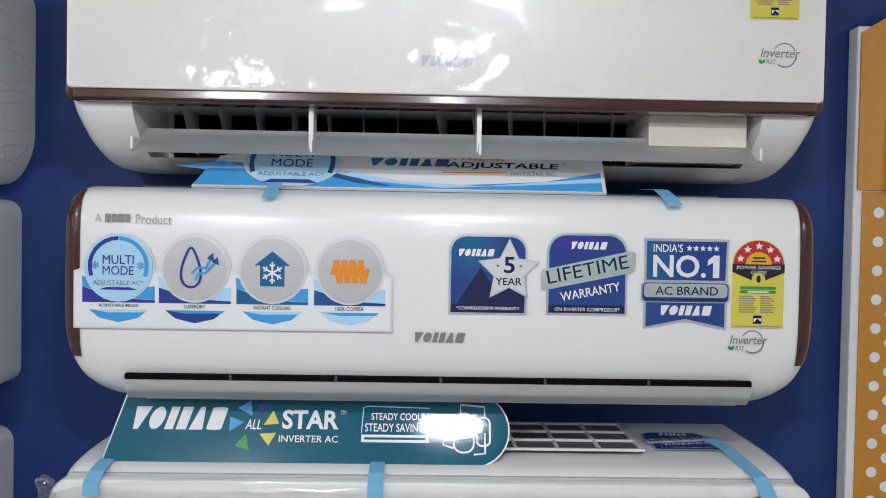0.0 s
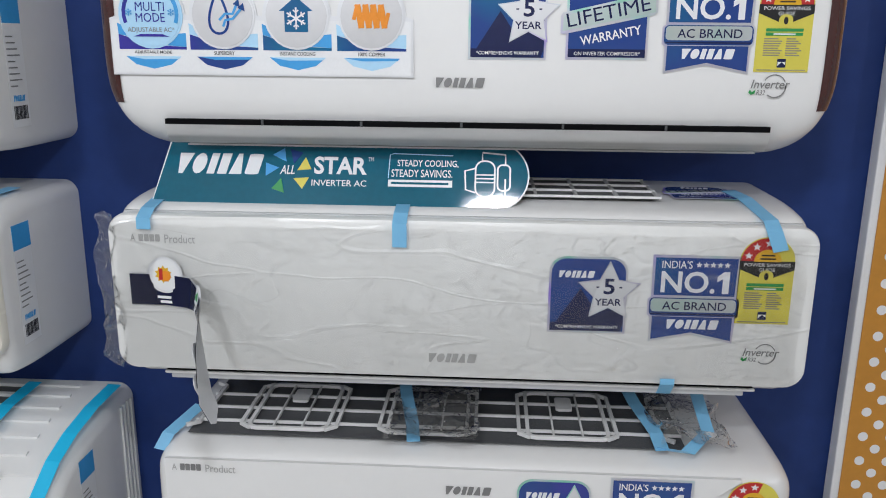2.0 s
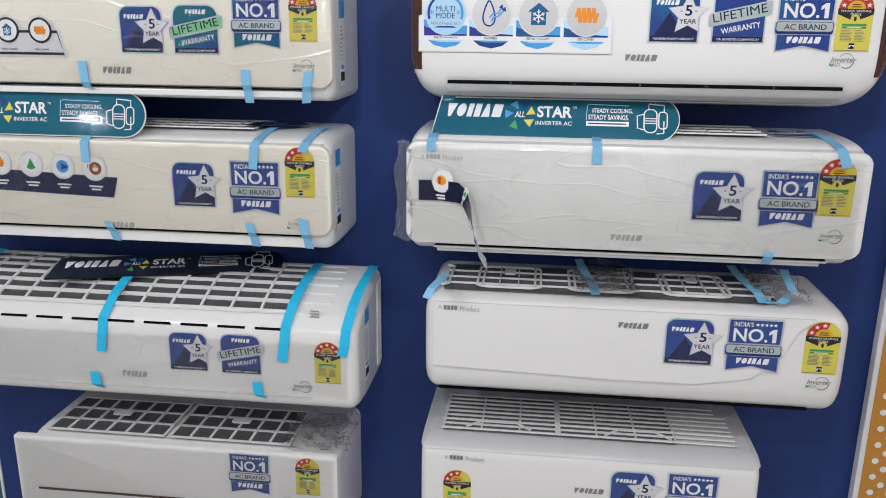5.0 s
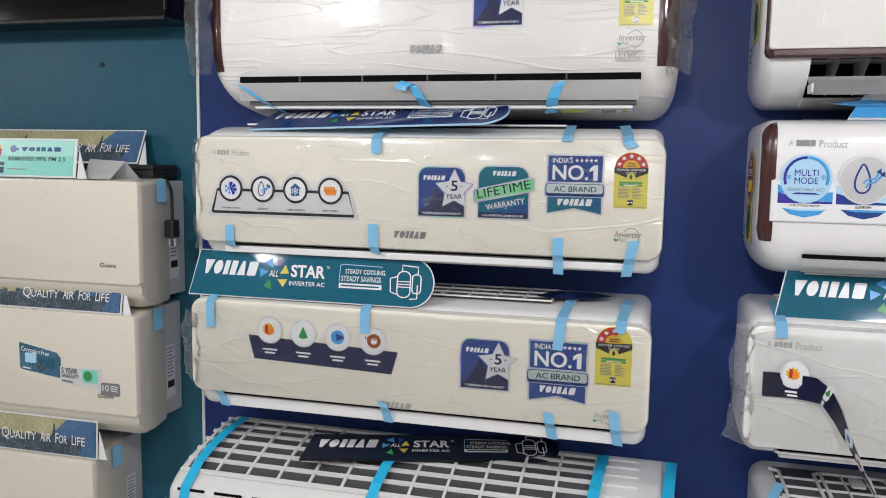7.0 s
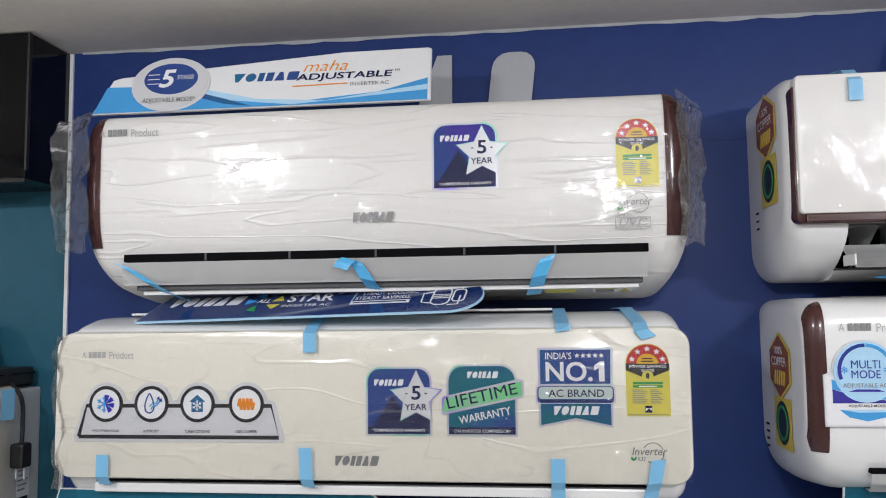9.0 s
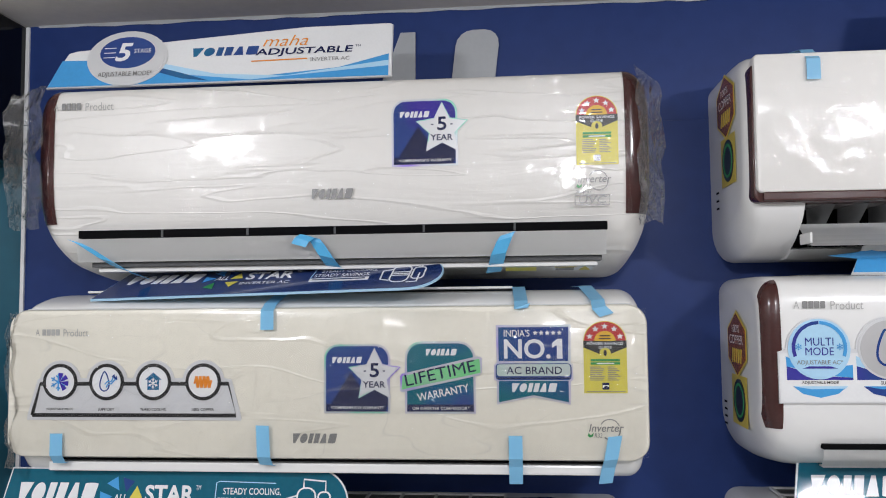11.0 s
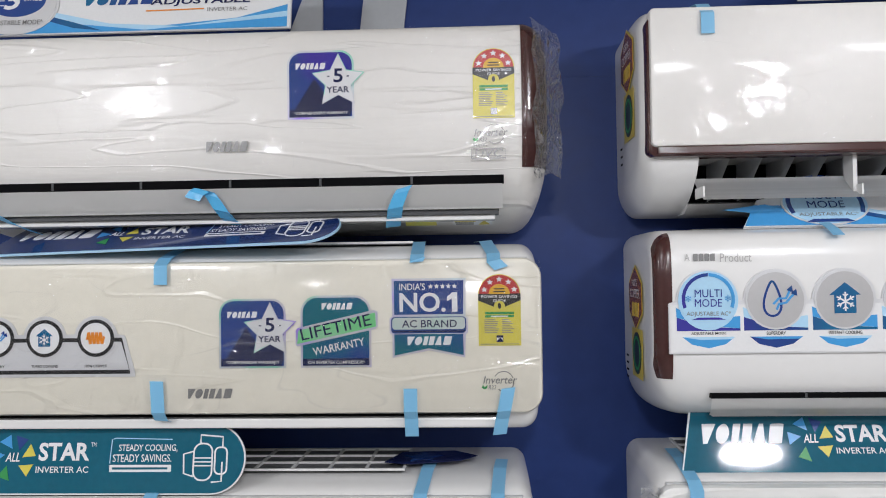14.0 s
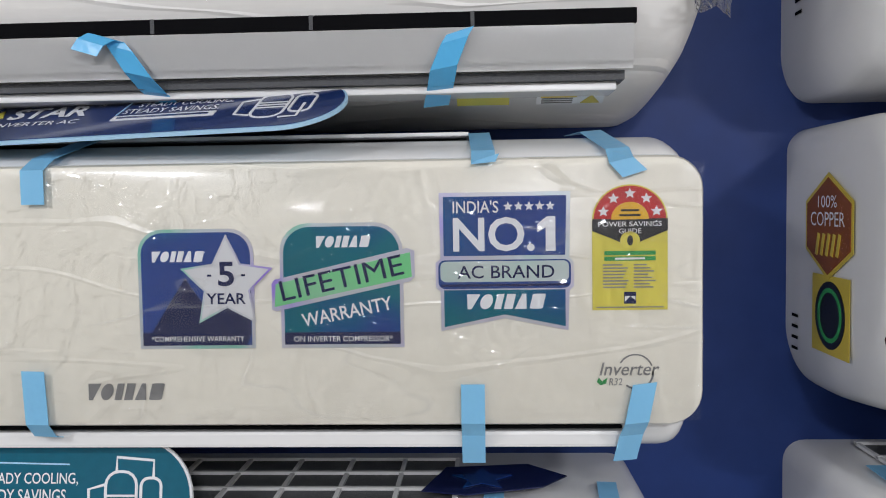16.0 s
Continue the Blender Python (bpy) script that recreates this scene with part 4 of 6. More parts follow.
    f.poly("print_line", bar((0.6 * L, 0.37 * H), (0.76 * L, 0.385 * H), 0.02 * H), "coil", 0.0018)
    f.text("INVERTER AC", 0.77 * L, 0.33 * H, 0.88 * L, 0.40 * H, "lettergrey", 0.0018, 0.0)
    return ob


def tape(face, pts, w, h=0.0035, mat="tape"):
    """A strip of tape through the (u, v, h) points of a face."""
    bm = bmesh.new()
    rows = []
    pts = [(u, v, 0.0062 if 0.0015 <= d <= 0.0035 else d) for u, v, d in pts]
    for i, p in enumerate(pts):
        a, b = Vector(pts[max(i - 1, 0)]), Vector(pts[min(i + 1, len(pts) - 1)])
        side = Vector((1, -min(max((b - a).x / ((b - a).length + 1e-6), -0.5), 0.5) * 0.6, 0)) * w / 2
        out = side.cross(b - a).normalized() * (0.0003 if (b - a).y >= 0 else -0.0003)
        p = Vector(p)
        rows.append([bm.verts.new(face.m @ q) for q in (p - side + out, p + side + out, p + side - out, p - side - out)])
    for a, b in zip(rows, rows[1:]):
        for k in range(4):
            bm.faces.new((a[k], a[(k + 1) % 4], b[(k + 1) % 4], b[k]))
    bm.faces.new(rows[0]), bm.faces.new(rows[-1])
    return part("tape_strip", bm, M[mat], face.parent, "pale blue adhesive tape", local=True)


def film_sheet(name, face, u0, u1, v0, v1, amp=0.006, mat="wrap", h=0.006, nu=60, nv=24, seed=0, edge=None, label="clear plastic wrap"):
    """A loose crumpled sheet over a face; edge(u, v) may move its points further."""
    bm, rows = bmesh.new(), []
    if mat in ("wrap", "taut"):
        amp, h = min(amp, 0.001), 0.0034
    if mat == "bag":
        nu, nv = max(nu, int((u1 - u0) / 0.0035)), max(nv, int((v1 - v0) / 0.0035))
    for j in range(nv + 1):
        row = []
        for i in range(nu + 1):
            a, b = i / nu, j / nv
            u, v = u0 + (u1 - u0) * a, v0 + (v1 - v0) * b
            n1 = noise.noise((u * 9 + seed, v * 14, seed)) + 0.6 * noise.noise((u * 31, v * 38 + seed, 3.1))
            ragged = 0.004 + (0.016 if mat == "bag" else 0.0) * max(abs(a - 0.5), abs(b - 0.5))
            u2 = u + ragged * noise.noise((v * 26, u * 3, seed + 1.7))
            v2 = v + ragged * noise.noise((u * 34, v * 3, seed + 5.2))
            fold = max(0.0, 1 - abs(noise.noise((u * 7 + seed, v * 11, seed * 1.3)) * 5)) ** 2 + 0.7 * max(0.0, 1 - abs(noise.noise((u * 16 - seed, v * 13, 7.7)) * 6)) ** 2
            p = Vector((u2, v2, h + amp * (0.4 * abs(n1) + 0.9 * fold)))
            if mat == "bag":
                p.z += 0.0035 * noise.noise((u * 70 + seed, v * 55, seed)) + 0.002 * noise.noise((u * 150, v * 120 + seed, 9.3))
            if edge:
                p += Vector(edge(a, b, n1))
            row.append(bm.verts.new(face.m @ p))
        rows.append(row)
    for a, b in zip(rows, rows[1:]):
        for i in range(nu):
            bm.faces.new((a[i], a[i + 1], b[i + 1], b[i]))
    return part(name, bm, M[mat], face.parent, label, smooth=None if mat == "bag" else 50, local=True)


def grille(face, U, V, cols, rows, base="mesh", barmat="white", w=0.0042, thick=0.003, skip=()):
    """Recessed mesh behind a lattice of bars, U by V metres."""
    face.poly("filter", [(0, 0), (U, 0), (U, V), (0, V)], base, 0.0015, 0.001, label="grey filter mesh")
    for k in range(cols + 1):
        if k not in skip:
            face.poly("grille_bar", [(U * k / cols - w / 2, 0), (U * k / cols + w / 2, 0), (U * k / cols + w / 2, V), (U * k / cols - w / 2, V)], barmat, 0.0015 + thick, thick)
    for k in range(rows + 1):
        face.poly("grille_bar", [(-w / 2, V * k / rows - w * .5), (U + w / 2, V * k / rows - w * .5), (U + w / 2, V * k / rows + w * .5), (-w / 2, V * k / rows + w * .5)], barmat, 0.002 + thick, thick)


# ---- the setting ----
def structure(name, bm, mat, label="", category="wall"):
    ob = part(name, bm, M[mat])
    return tagged(ob, label, category, kind="structure")


EDGE = -1.545      # where the blue panel ends and the teal wall begins
structure("wall_north", box(EDGE, 2.6, YW, YW + 0.12, 0, CEIL, 0.002), "blue", "deep blue vinyl display wall")
structure("wall_teal", box(-4.0, EDGE - 0.004, YW + 0.012, YW + 0.12, 0, CEIL), "teal", "teal vinyl display wall")
structure("trim_edge", box(EDGE - 0.004, EDGE + 0.003, YW - 0.004, YW + 0.02, 0, CEIL - 0.002, 0.001), "card", "thin white edge strip between two wall vinyls", "trim")
structure("ceiling", box(-4.0, 2.6, -4.0, YW + 0.12, CEIL, CEIL + 0.12, 0.003), "ceiling", "cream painted ceiling", "ceiling")
structure("floor", box(-4.0, 2.6, -4.0, YW + 0.12, -0.1, 0), "floor", "pale polished tile floor", "floor")
structure("wall_south", box(-4.0, 2.6, -4.12, -4.0, 0, CEIL), "shopwall", "plain pale shop wall")
structure("wall_west", box(-4.12, -4.0, -4.0, YW + 0.12, 0, CEIL), "shopwall", "plain pale shop wall")
structure("wall_east", box(2.6, 2.72, -4.0, YW + 0.12, 0, CEIL), "shopwall", "plain pale shop wall")

structure("trim_seam", box(-0.50, -0.36, YW - 0.0008, YW + 0.002, 2.1015, 2.103), "blue", "faint seam line in the blue vinyl", "trim")
screw = thing("wall_screw", "small dark screw in the teal wall", "screw", (-1.806, YW + 0.012, 1.974))
Face(screw, (0, 0, 0)).poly("head", disc(0, 0, 0.006, 14), "rubber", 0.003, 0.003)

# torn lining along the top of the display wall
bm = bmesh.new()
prev = None
for k in range(90):
    x = EDGE + 0.02 + k * 0.028
    d = 0.004 + 0.008 * abs(noise.noise((k * 0.31, 2.0, 0)))
    v = [bm.verts.new((x, YW - 0.003 - d * 0.4, CEIL - 0.0005)), bm.verts.new((x, YW - 0.002 - d * 0.2, CEIL - d))]
    if prev:
        bm.faces.new((prev[0], v[0], v[1], prev[1]))
    prev = v
bmesh.ops.solidify(bm, geom=bm.faces[:], thickness=0.0008)
structure("trim_lining", bm, "card", "ragged white lining under the soffit", "trim")

# ceiling lights: track spots near the wall, round downlights behind
for px, py in SPOTS:
    if py > -1:
        ob = thing("track_spot", "small white track spotlight turned to the wall", "light", m=pose(px, py, CEIL - 0.09, 63 if py < 0 else 50, 0, 0), group="track spots")
        bm = bmesh.new()
        bmesh.ops.create_cone(bm, cap_ends=False, segments=24, radius1=0.105, radius2=0.09, depth=0.10)
        bmesh.ops.scale(bm, vec=(1, 0.42, 1), verts=bm.verts)
        bmesh.ops.translate(bm, verts=bm.verts, vec=(0, 0, 0.035))
        part("head", bm, M["card"], ob, smooth=40, local=True)
        bm = box(-0.012, 0.012, -0.012, 0.012, 0.06, 0.10, 0.002)
        part("stem", bm, M["card"], ob, local=True)
    else:
        ob = thing("downlight", "small round white downlight in the ceiling", "light", (px, py, CEIL), group="downlights")
        f = Face(ob, (0, 0, 0), (1, 0, 0), (0, -1, 0))
        f.poly("bezel", ring(0, 0, 0.095, 0.018), "card", 0.018, 0.018)
structure("trim_track", box(-3.9, 2.5, 0.155, 0.185, CEIL - 0.03, CEIL, 0.003), "card", "white lighting track on the ceiling", "trim")

# black glossy fascia over the teal wall
fascia = thing("fascia_box", "glossy black fascia box over the teal wall", "fascia", (-2.7, 1.2, 2.08))
part("body", box(-4.0, EDGE - 0.004, 1.13, YW + 0.012, 2.056, CEIL - 0.002, 0.003), M["black"], fascia)
part("lower_lip", box(-4.0, EDGE - 0.003, 1.126, 1.136, 2.050, 2.057, 0.001), M["rubber"], fascia)
part("side_trim", box(EDGE - 0.006, EDGE - 0.002, 1.128, 1.136, 2.07, CEIL - 0.003, 0.001), M["rubber"], fascia)

# grey letter blocks of the wall sign: only the last two are in sight
sign = thing("wall_sign", "large grey slanted letter shapes on the blue wall", "sign", (-0.8, YW, 2.2))
f = Face(sign, (0, 0, 0))
f.poly("sign_block", [(-0.130, -0.065), (-0.056, -0.065), (-0.055, 0.064), (-0.080, 0.064)], "wallletter", 0.006, 0.006)
f.poly("sign_block", [(u + 0.12 * v, v) for u, v in rrect(0.008, -0.06, 0.080, 0.064, 0.026, 4)], "wallletter", 0.006, 0.006)

# lettering on the teal wall
ob = thing("wall_lettering", "white capital letters on the teal wall", "lettering", (-2.0, YW + 0.012, 0.72))
Face(ob, (0, 0, 0)).text("FUTURE", -0.473, -0.043, 0.145, 0.038, "paper", 0.002, 0.03, name="letters")
ob = thing("wall_note", "small white upright note on the teal wall", "lettering", (-1.62, YW + 0.012, 0.42))
Face(ob, (0, 0, 0), (0, 0, 1), (-1, 0, 0)).text("*T&C apply", 0.0, 0.0, 0.12, 0.018, "paper", 0.002, name="letters")


# ---- orange dotted board beside the display ----
board = thing("dotted_board", "orange card board with white dots and white edges", "display board", (0.9, YW, 0.0))
XB = 0.662
part("sheet", box(XB, 1.7, 1.222, YW - 0.002, 0.0, 2.095, 0.003), M["card"], board)
f = Face(board, (XB - 0.9, 1.222 - YW, 0))
f.poly("print", [(0.012, 0.01), (1.03, 0.01), (1.03, 1.86), (0.012, 1.86)], "orange", 0.002, 0.0018)
up = f.poly("upper_panel", [(0.004, 1.862), (1.03, 1.862), (1.03, 2.12), (0.06, 2.12), (0.004, 2.085)], "orange", 0.004, 0.0036)
f.poly("fold", [(0.045, 1.858), (1.03, 1.858), (1.03, 2.11), (0.05, 2.11)], "orange", 0.012, 0.008)
dots = []
for c in range(20):
    for r in range(70):
        dots.append((0.036 + 0.0415 * c + (0.02075 if r % 2 else 0), 1.83 - 0.0207 * r))
first = None
for u, v in dots[:280]:
    if first is None:
        first = f.poly("dot", disc(u, v, 0.0076, 16), "paper", 0.0026, 0.0005)
        o = (u, v)
    else:
        d = new("dot", first.data)
        d.parent = board
        d.location = (u - o[0], 0, v - o[1])
bm = bmesh.new()
for u, v in dots[280:]:
    bm.faces.new([bm.verts.new((XB - 0.9 + a, 1.222 - YW - 0.0026, b)) for a, b in disc(u, v, 0.0076, 12)])
field = part("dot_field", bm, M["paper"], board, "white printed dots", local=True)


# ---- air conditioners ----
def unit(label, x0, x1, z0, z1, yf, group="air conditioners on the wall"):
    ob = thing("air_conditioner", label, "air conditioner", ((x0 + x1) / 2, YW, z0), group=group)
    return ob, lambda yy: Face(ob, Vector((-(x0 + x1) / 2, yy - YW, -z0)))


def curved(z0, z1, yf, drop=0.075, round_top=0.03, sweep=0.12):
    """Profile (y, z) of a wall unit: flat front, swept-back underside."""
    p = [(YW, z0), (yf + sweep + 0.06, z0), (yf + sweep * 0.55, z0 + drop * 0.22), (yf + sweep * 0.16, z0 + drop * 0.62), (yf, z0 + drop * 1.35), (yf, z1 - round_top * 1.3), (yf + round_top * 0.35, z1 - round_top * 0.35), (yf + round_top * 1.6, z1), (YW, z1)]
    return chaikin(p, 2, keep={(YW, z0), (YW, z1)})


def end_face(ob, x, y, z, side):
    """A face on the left (-1) or right (1) end of a unit."""
    base = ob.matrix_basis.translation
    o = Vector((x, y, z)) - base
    return Face(ob, o, (0, -1, 0), (0, 0, 1)) if side < 0 else Face(ob, o, (0, 1, 0), (0, 0, 1))


def copper_labels(ob, x, y, z):
    """The bronze hexagon and the gold round-marked label on a left end."""
    f = end_face(ob, x, y, z, -1)
    hexa = [(0.0, 0.026), (0.0, 0.072), (0.05, 0.098), (0.1, 0.072), (0.1, 0.026), (0.05, 0.0)]
    h = f.poly("copper_label", hexa, "gold", 0.001, label="bronze hexagonal copper label")
    g = f.under(h)
    g.poly("print", inset(hexa, 0.004), "copper", 0.0015)
    g.text("100%", 0.03, 0.066, 0.07, 0.077, "paper", 0.002)
    g.text("COPPER", 0.014, 0.049, 0.086, 0.062, "paper", 0.002)
    for k in range(5):
        g.poly("print", bar((0.026 + 0.011 * k, 0.022), (0.032 + 0.011 * k, 0.042), 0.005), "gold", 0.002)
    q = f.poly("gold_label", [(0.016, -0.068), (0.094, -0.068), (0.094, 0.004), (0.016, 0.004)], "gold", 0.0007, label="gold label with a dark green oval")
    g = f.under(q)
    g.poly("print", disc(0.055, -0.032, 0.031, 28), "ink", 0.0013)
    g.poly("print", ring(0.055, -0.032, 0.025, 0.004), "green", 0.0017)


def rating_label(ob, x, y, z, side=1):
    """Blue and white rating label with bars and a bar code on an end."""
    f = end_face(ob, x, y, z, side)
    b = f.poly("rating_label", [(0, 0), (0.042, 0), (0.042, 0.17), (0, 0.17)], "card", 0.0008, label="white rating label with blue head")
    f = f.under(b)
    f.poly("print", [(0, 0.135), (0.042, 0.135), (0.042, 0.17), (0, 0.17)], "sky", 0.0012)
    for k in range(9):
        f.poly("print_bar", bar((0.004, 0.118 - 0.008 * k), (0.02 + 0.004 * (k % 4), 0.118 - 0.008 * k), 0.0018), "lettergrey", 0.0012)
    for k in range(11):
        f.poly("print_bar", bar((0.006 + 0.003 * k, 0.01), (0.006 + 0.003 * k, 0.028), 0.0012 + 0.0006 * (k % 3)), "ink", 0.0012)
    f.mark(0.006, 0.034, 0.034, 0.042, "sky", 0.0012)


def trim_ends(ob, x0, x1, prof, lo, back, w=0.026, r=0.036, inner=-1.0, low=0.0):
    """Maroon strips on the front corners at both ends, lying on the shell."""
    for side in (0, 1):
        bm = loft(x0, x1, prof, r, r, 14, low)
        gone = []
        for f in bm.faces:
            c = f.calc_center_median()
            deep = min(c.x - x0, x1 - c.x)
            near = inner < deep < w and (c.x < (x0 + x1) / 2) == (side == 0)
            if not near or len(f.verts) > 4:
                gone.append(f)
        bmesh.ops.delete(bm, geom=gone, context="FACES")
        for co, no in (((0, 0, lo), (0, 0, -1)), ((0, back, 0), (0, 1, 0))):
            bmesh.ops.bisect_plane(bm, geom=bm.verts[:] + bm.edges[:] + bm.faces[:], plane_co=co, plane_no=no, clear_outer=True)
        bmesh.ops.recalc_face_normals(bm, faces=bm.faces)
        bm.normal_update()
        mid = sum((v.co.x for v in bm.verts)) / max(len(bm.verts), 1)
        out = sum((v.normal.y for v in bm.verts))
        sign = -1 if out > 0 else 1
        for v in bm.verts:
            v.co += v.normal * sign * 0.0012
        part("end_trim", bm, M["brown"], ob, "maroon end strip", 50)


def louvre(ob, x0, x1, y, z, depth, rise, mat="white"):
    """A shallow curved air flap, leaning back at the bottom."""
    bm, rows = bmesh.new(), []
    for k in range(7):
        a = k / 6
        rows.append([bm.verts.new((x, y + depth * a * a, z - rise * a)) for x in (x0, x1)])
    for a, b in zip(rows, rows[1:]):
        bm.faces.new((a[0], a[1], b[1], b[0]))
    bmesh.ops.solidify(bm, geom=bm.faces[:], thickness=0.003)
    return part("flap", bm, M[mat], ob, "", 50)


def vent_gap(ob, x0, x1, y, z, h, deep=0.02, teeth=0):
    # a solid box, no opening: its black is the slot's painted shade
    part("air_slot", box(x0, x1, y, y + deep, z - h / 2, z + h / 2), M["dark"], ob, "air outlet slot, its inner shade painted black")
    for k in range(teeth):
        x = x0 + (x1 - x0) * (k + 1) / (teeth + 1)
        part("vane", box(x - 0.0015, x + 0.0015, y - 0.001, y + 0.004, z - h / 2, z + h / 2), M["mesh"], ob)


# top of the second column: white unit with maroon end strips, flap a little open
def unit_a1():
    x0, x1, z0, z1, yf = -1.387, -0.507, 1.848, 2.132, 1.016
    ob, F = unit("glossy white air conditioner with maroon ends in clear plastic", x0, x1, z0, z1, yf)
    prof = curved(z0, z1, yf, 0.085, 0.03, 0.13)
    part("body", loft(x0, x1, prof, 0.036, 0.036, low=0.05), M["wavy"], ob, "", 40)
    trim_ends(ob, x0, x1, prof, 1.928, 1.078, 0.036, low=0.05)
    vent_gap(ob, -1.316, -0.568, 1.0225, 1.9120, 0.0110, 0.03, 5)
    part("slot_lip", box(-1.312, -0.575, 1.030, 1.05, 1.9150, 1.9185), M["grey"], ob)
    louvre(ob, -1.318, -0.570, 1.0215, 1.9055, 0.006, 0.033)
    # solid dark grey box that paints the shade of the groove
    part("groove_shade", box(-1.302, -0.575, 1.036, 1.07, 1.8655, 1.8725), M["mesh"], ob, "grey strip painted as the groove's shade under the flap")
    part("lower_rail", box(-1.296, -0.580, 1.0435, 1.085, 1.8585, 1.8655, 0.0015), M["white"], ob)
    part("flap_catch", box(-0.640, -0.604, 1.0425, 1.05, 1.8660, 1.8722, 0.001), M["white"], ob)
    f = F(yf)
    warranty_years(f, -0.860, 1.997, 0.106)
    power_guide(f, -0.608, 1.993, 0.056)
    inverter_mark(f, -0.61, 1.958, 0.05)
    k = f.poly("badge_outline", line([(-0.611, 1.939), (-0.565, 1.939), (-0.565, 1.952), (-0.611, 1.952), (-0.611, 1.939)], 0.0015), "lettergrey", 0.0006)
    f.text("UVC", -0.606, 1.9405, -0.569, 1.951, "lettergrey", 0.0008, 0.01, 0.15, parent=k)
    f.text("Super", -0.609, 1.954, -0.588, 1.959, "lettergrey", 0.0008, parent=k)
    f.mark(-0.976, 1.955, -0.914, 1.969, "lettergrey", 0.0008, name="emblem")
    maker_line(f, -1.353, 2.092, 0.09)
    low = Face(ob, Vector((0.947, 1.093 - YW, 1.858 - z0)), (1, 0, 0), (0, -0.95, 0.3))
    low.poly("warning_label", [(-0.707, 0.0), (-0.663, 0.0), (-0.663, 0.018), (-0.707, 0.018)], "yellow", 0.004, label="small yellow warning label")
    c = low.poly("caution_label", [(-0.64, 0.0), (-0.584, 0.0), (-0.584, 0.02), (-0.64, 0.02)], "card", 0.004, label="small white caution label")
    low.poly("print", [(-0.603, 0.002), (-0.587, 0.002), (-0.595, 0.017)], "gold", 0.0046, parent=c)
    low.poly("print", bar((-0.637, 0.016), (-0.607, 0.016), 0.005), "gold", 0.0046, parent=c)
    for k in range(3):
        low.poly("print_bar", bar((-0.636, 0.003 + 0.004 * k), (-0.61, 0.003 + 0.004 * k), 0.0015), "lettergrey", 0.0046, parent=c)
    # tape across the flap and underside, the middle one curling off at its top
    for x, d in ((-1.318, 0.075), (-0.972, 0.030), (-0.702, -0.022)):
        tape(f, [(x, 1.902, 0.0), (x + d * .2, 1.895, 0.0005), (x + d * .6, 1.875, -0.004), (x + d * .75, 1.864, -0.022), (x + d, 1.852, -0.055)], 0.021, mat="tapemid")
    tape(f, [(-0.989, 1.890, 0.011), (-0.984, 1.898, 0.010), (-0.978, 1.903, 0.005), (-0.972, 1.902, 0.0004)], 0.02, mat="tapemid")
    # the bag: a sheet over the front and two loose ends
    film_sheet("plastic_wrap", f, x0 + 0.03, x1 - 0.03, 1.93, 2.118, 0.004, "taut", 0.0042, 130, 36, 2)
    film_sheet("plastic_wrap", f, x0 - 0.07, x0 + 0.02, 1.925, 2.125, 0.009, "bag", 0.006, 28, 60, 5, lambda a, b, n: (0, 0.012 * (1 - a) * math.sin(b * 3), -0.055 * (1 - a)), "crumpled clear plastic bag end")
    film_sheet("plastic_wrap", f, x1 - 0.02, x1 + 0.020, 1.915, 2.125, 0.008, "bag", 0.006, 24, 60, 8, lambda a, b, n: (0, 0.0, -0.05 * a), "crumpled clear plastic bag end")
    return ob


def panel_unit(label, x0, x1, ztop, zbot, zlow, yf, mat="cream", zt=None, r=0.026):
    """A unit whose flat front panel stands proud of its body; ztop and zbot bound the panel."""
    zt = zt or ztop + 0.022
    ob, F = unit(label, x0, x1, zlow, zt, yf)
    prof = chaikin([(YW, zlow), (yf + 0.10, zlow), (yf + 0.035, zlow + 0.006), (yf + 0.016, zlow + 0.03), (yf + 0.014, ztop - 0.01), (yf + 0.03, ztop + 0.008), (yf + 0.09, zt), (YW, zt)], 2, keep={(YW, zlow), (YW, zt)})
    part("body", loft(x0 + 0.004, x1 - 0.004, prof, 0.022, 0.022), M["white"], ob, "", 40)
    part("front_panel", slab(rrect(x0, zbot, x1, ztop, r, 7), yf, 0.017, 0.006), M[mat], ob, "", 35)
    part("top_seam", box(x0 + 0.018, x1 - 0.018, yf + 0.0175, yf + 0.024, ztop - 0.004, ztop + 0.0012), M["grey"], ob)
    # thin black box painting the shade of the gap under the panel
    part("air_slot", box(x0 + 0.06, x1 - 0.06, yf + 0.012, yf + 0.03, zbot - 0.0050, zbot - 0.0032), M["dark"], ob, "air outlet slot, its inner shade painted black")
    part("flap", box(x0 + 0.055, x1 - 0.055, yf + 0.0145, yf + 0.03, zlow + 0.012, zbot - 0.0075, 0.003), M["white"], ob)
    return ob, F


def top_face(ob, x, y0, z, y1, dz=0.0):
    """A face on top of a unit that starts at its front edge."""
    base = ob.matrix_basis.translation
    return Face(ob, Vector((x, y0, z)) - base, (1, 0, 0), (0, y1 - y0, dz))


def over_top(F, yf, x, ztop, down, back=0.05, w=0.018, lean=0.0, zt=None):
    tape(F(yf), [(x, ztop - down, 0.002), (x + lean * .5, ztop - 0.004, 0.002), (x + lean * .5, ztop + 0.006, -0.012), (x + lean, (zt or ztop + 0.022) + 0.004, -0.09), (x + lean * 1.4, (zt or ztop + 0.022) + 0.005, -0.09 - back)], w)


def under_edge(F, yf, x, zbot, up, low, w=0.018, lean=0.0):
    tape(F(yf), [(x, zbot + up, 0.002), (x + lean * .5, zbot + 0.004, 0.003), (x + lean * .7, zbot - 0.008, -0.004), (x + lean, zbot - low, -0.012)], w)


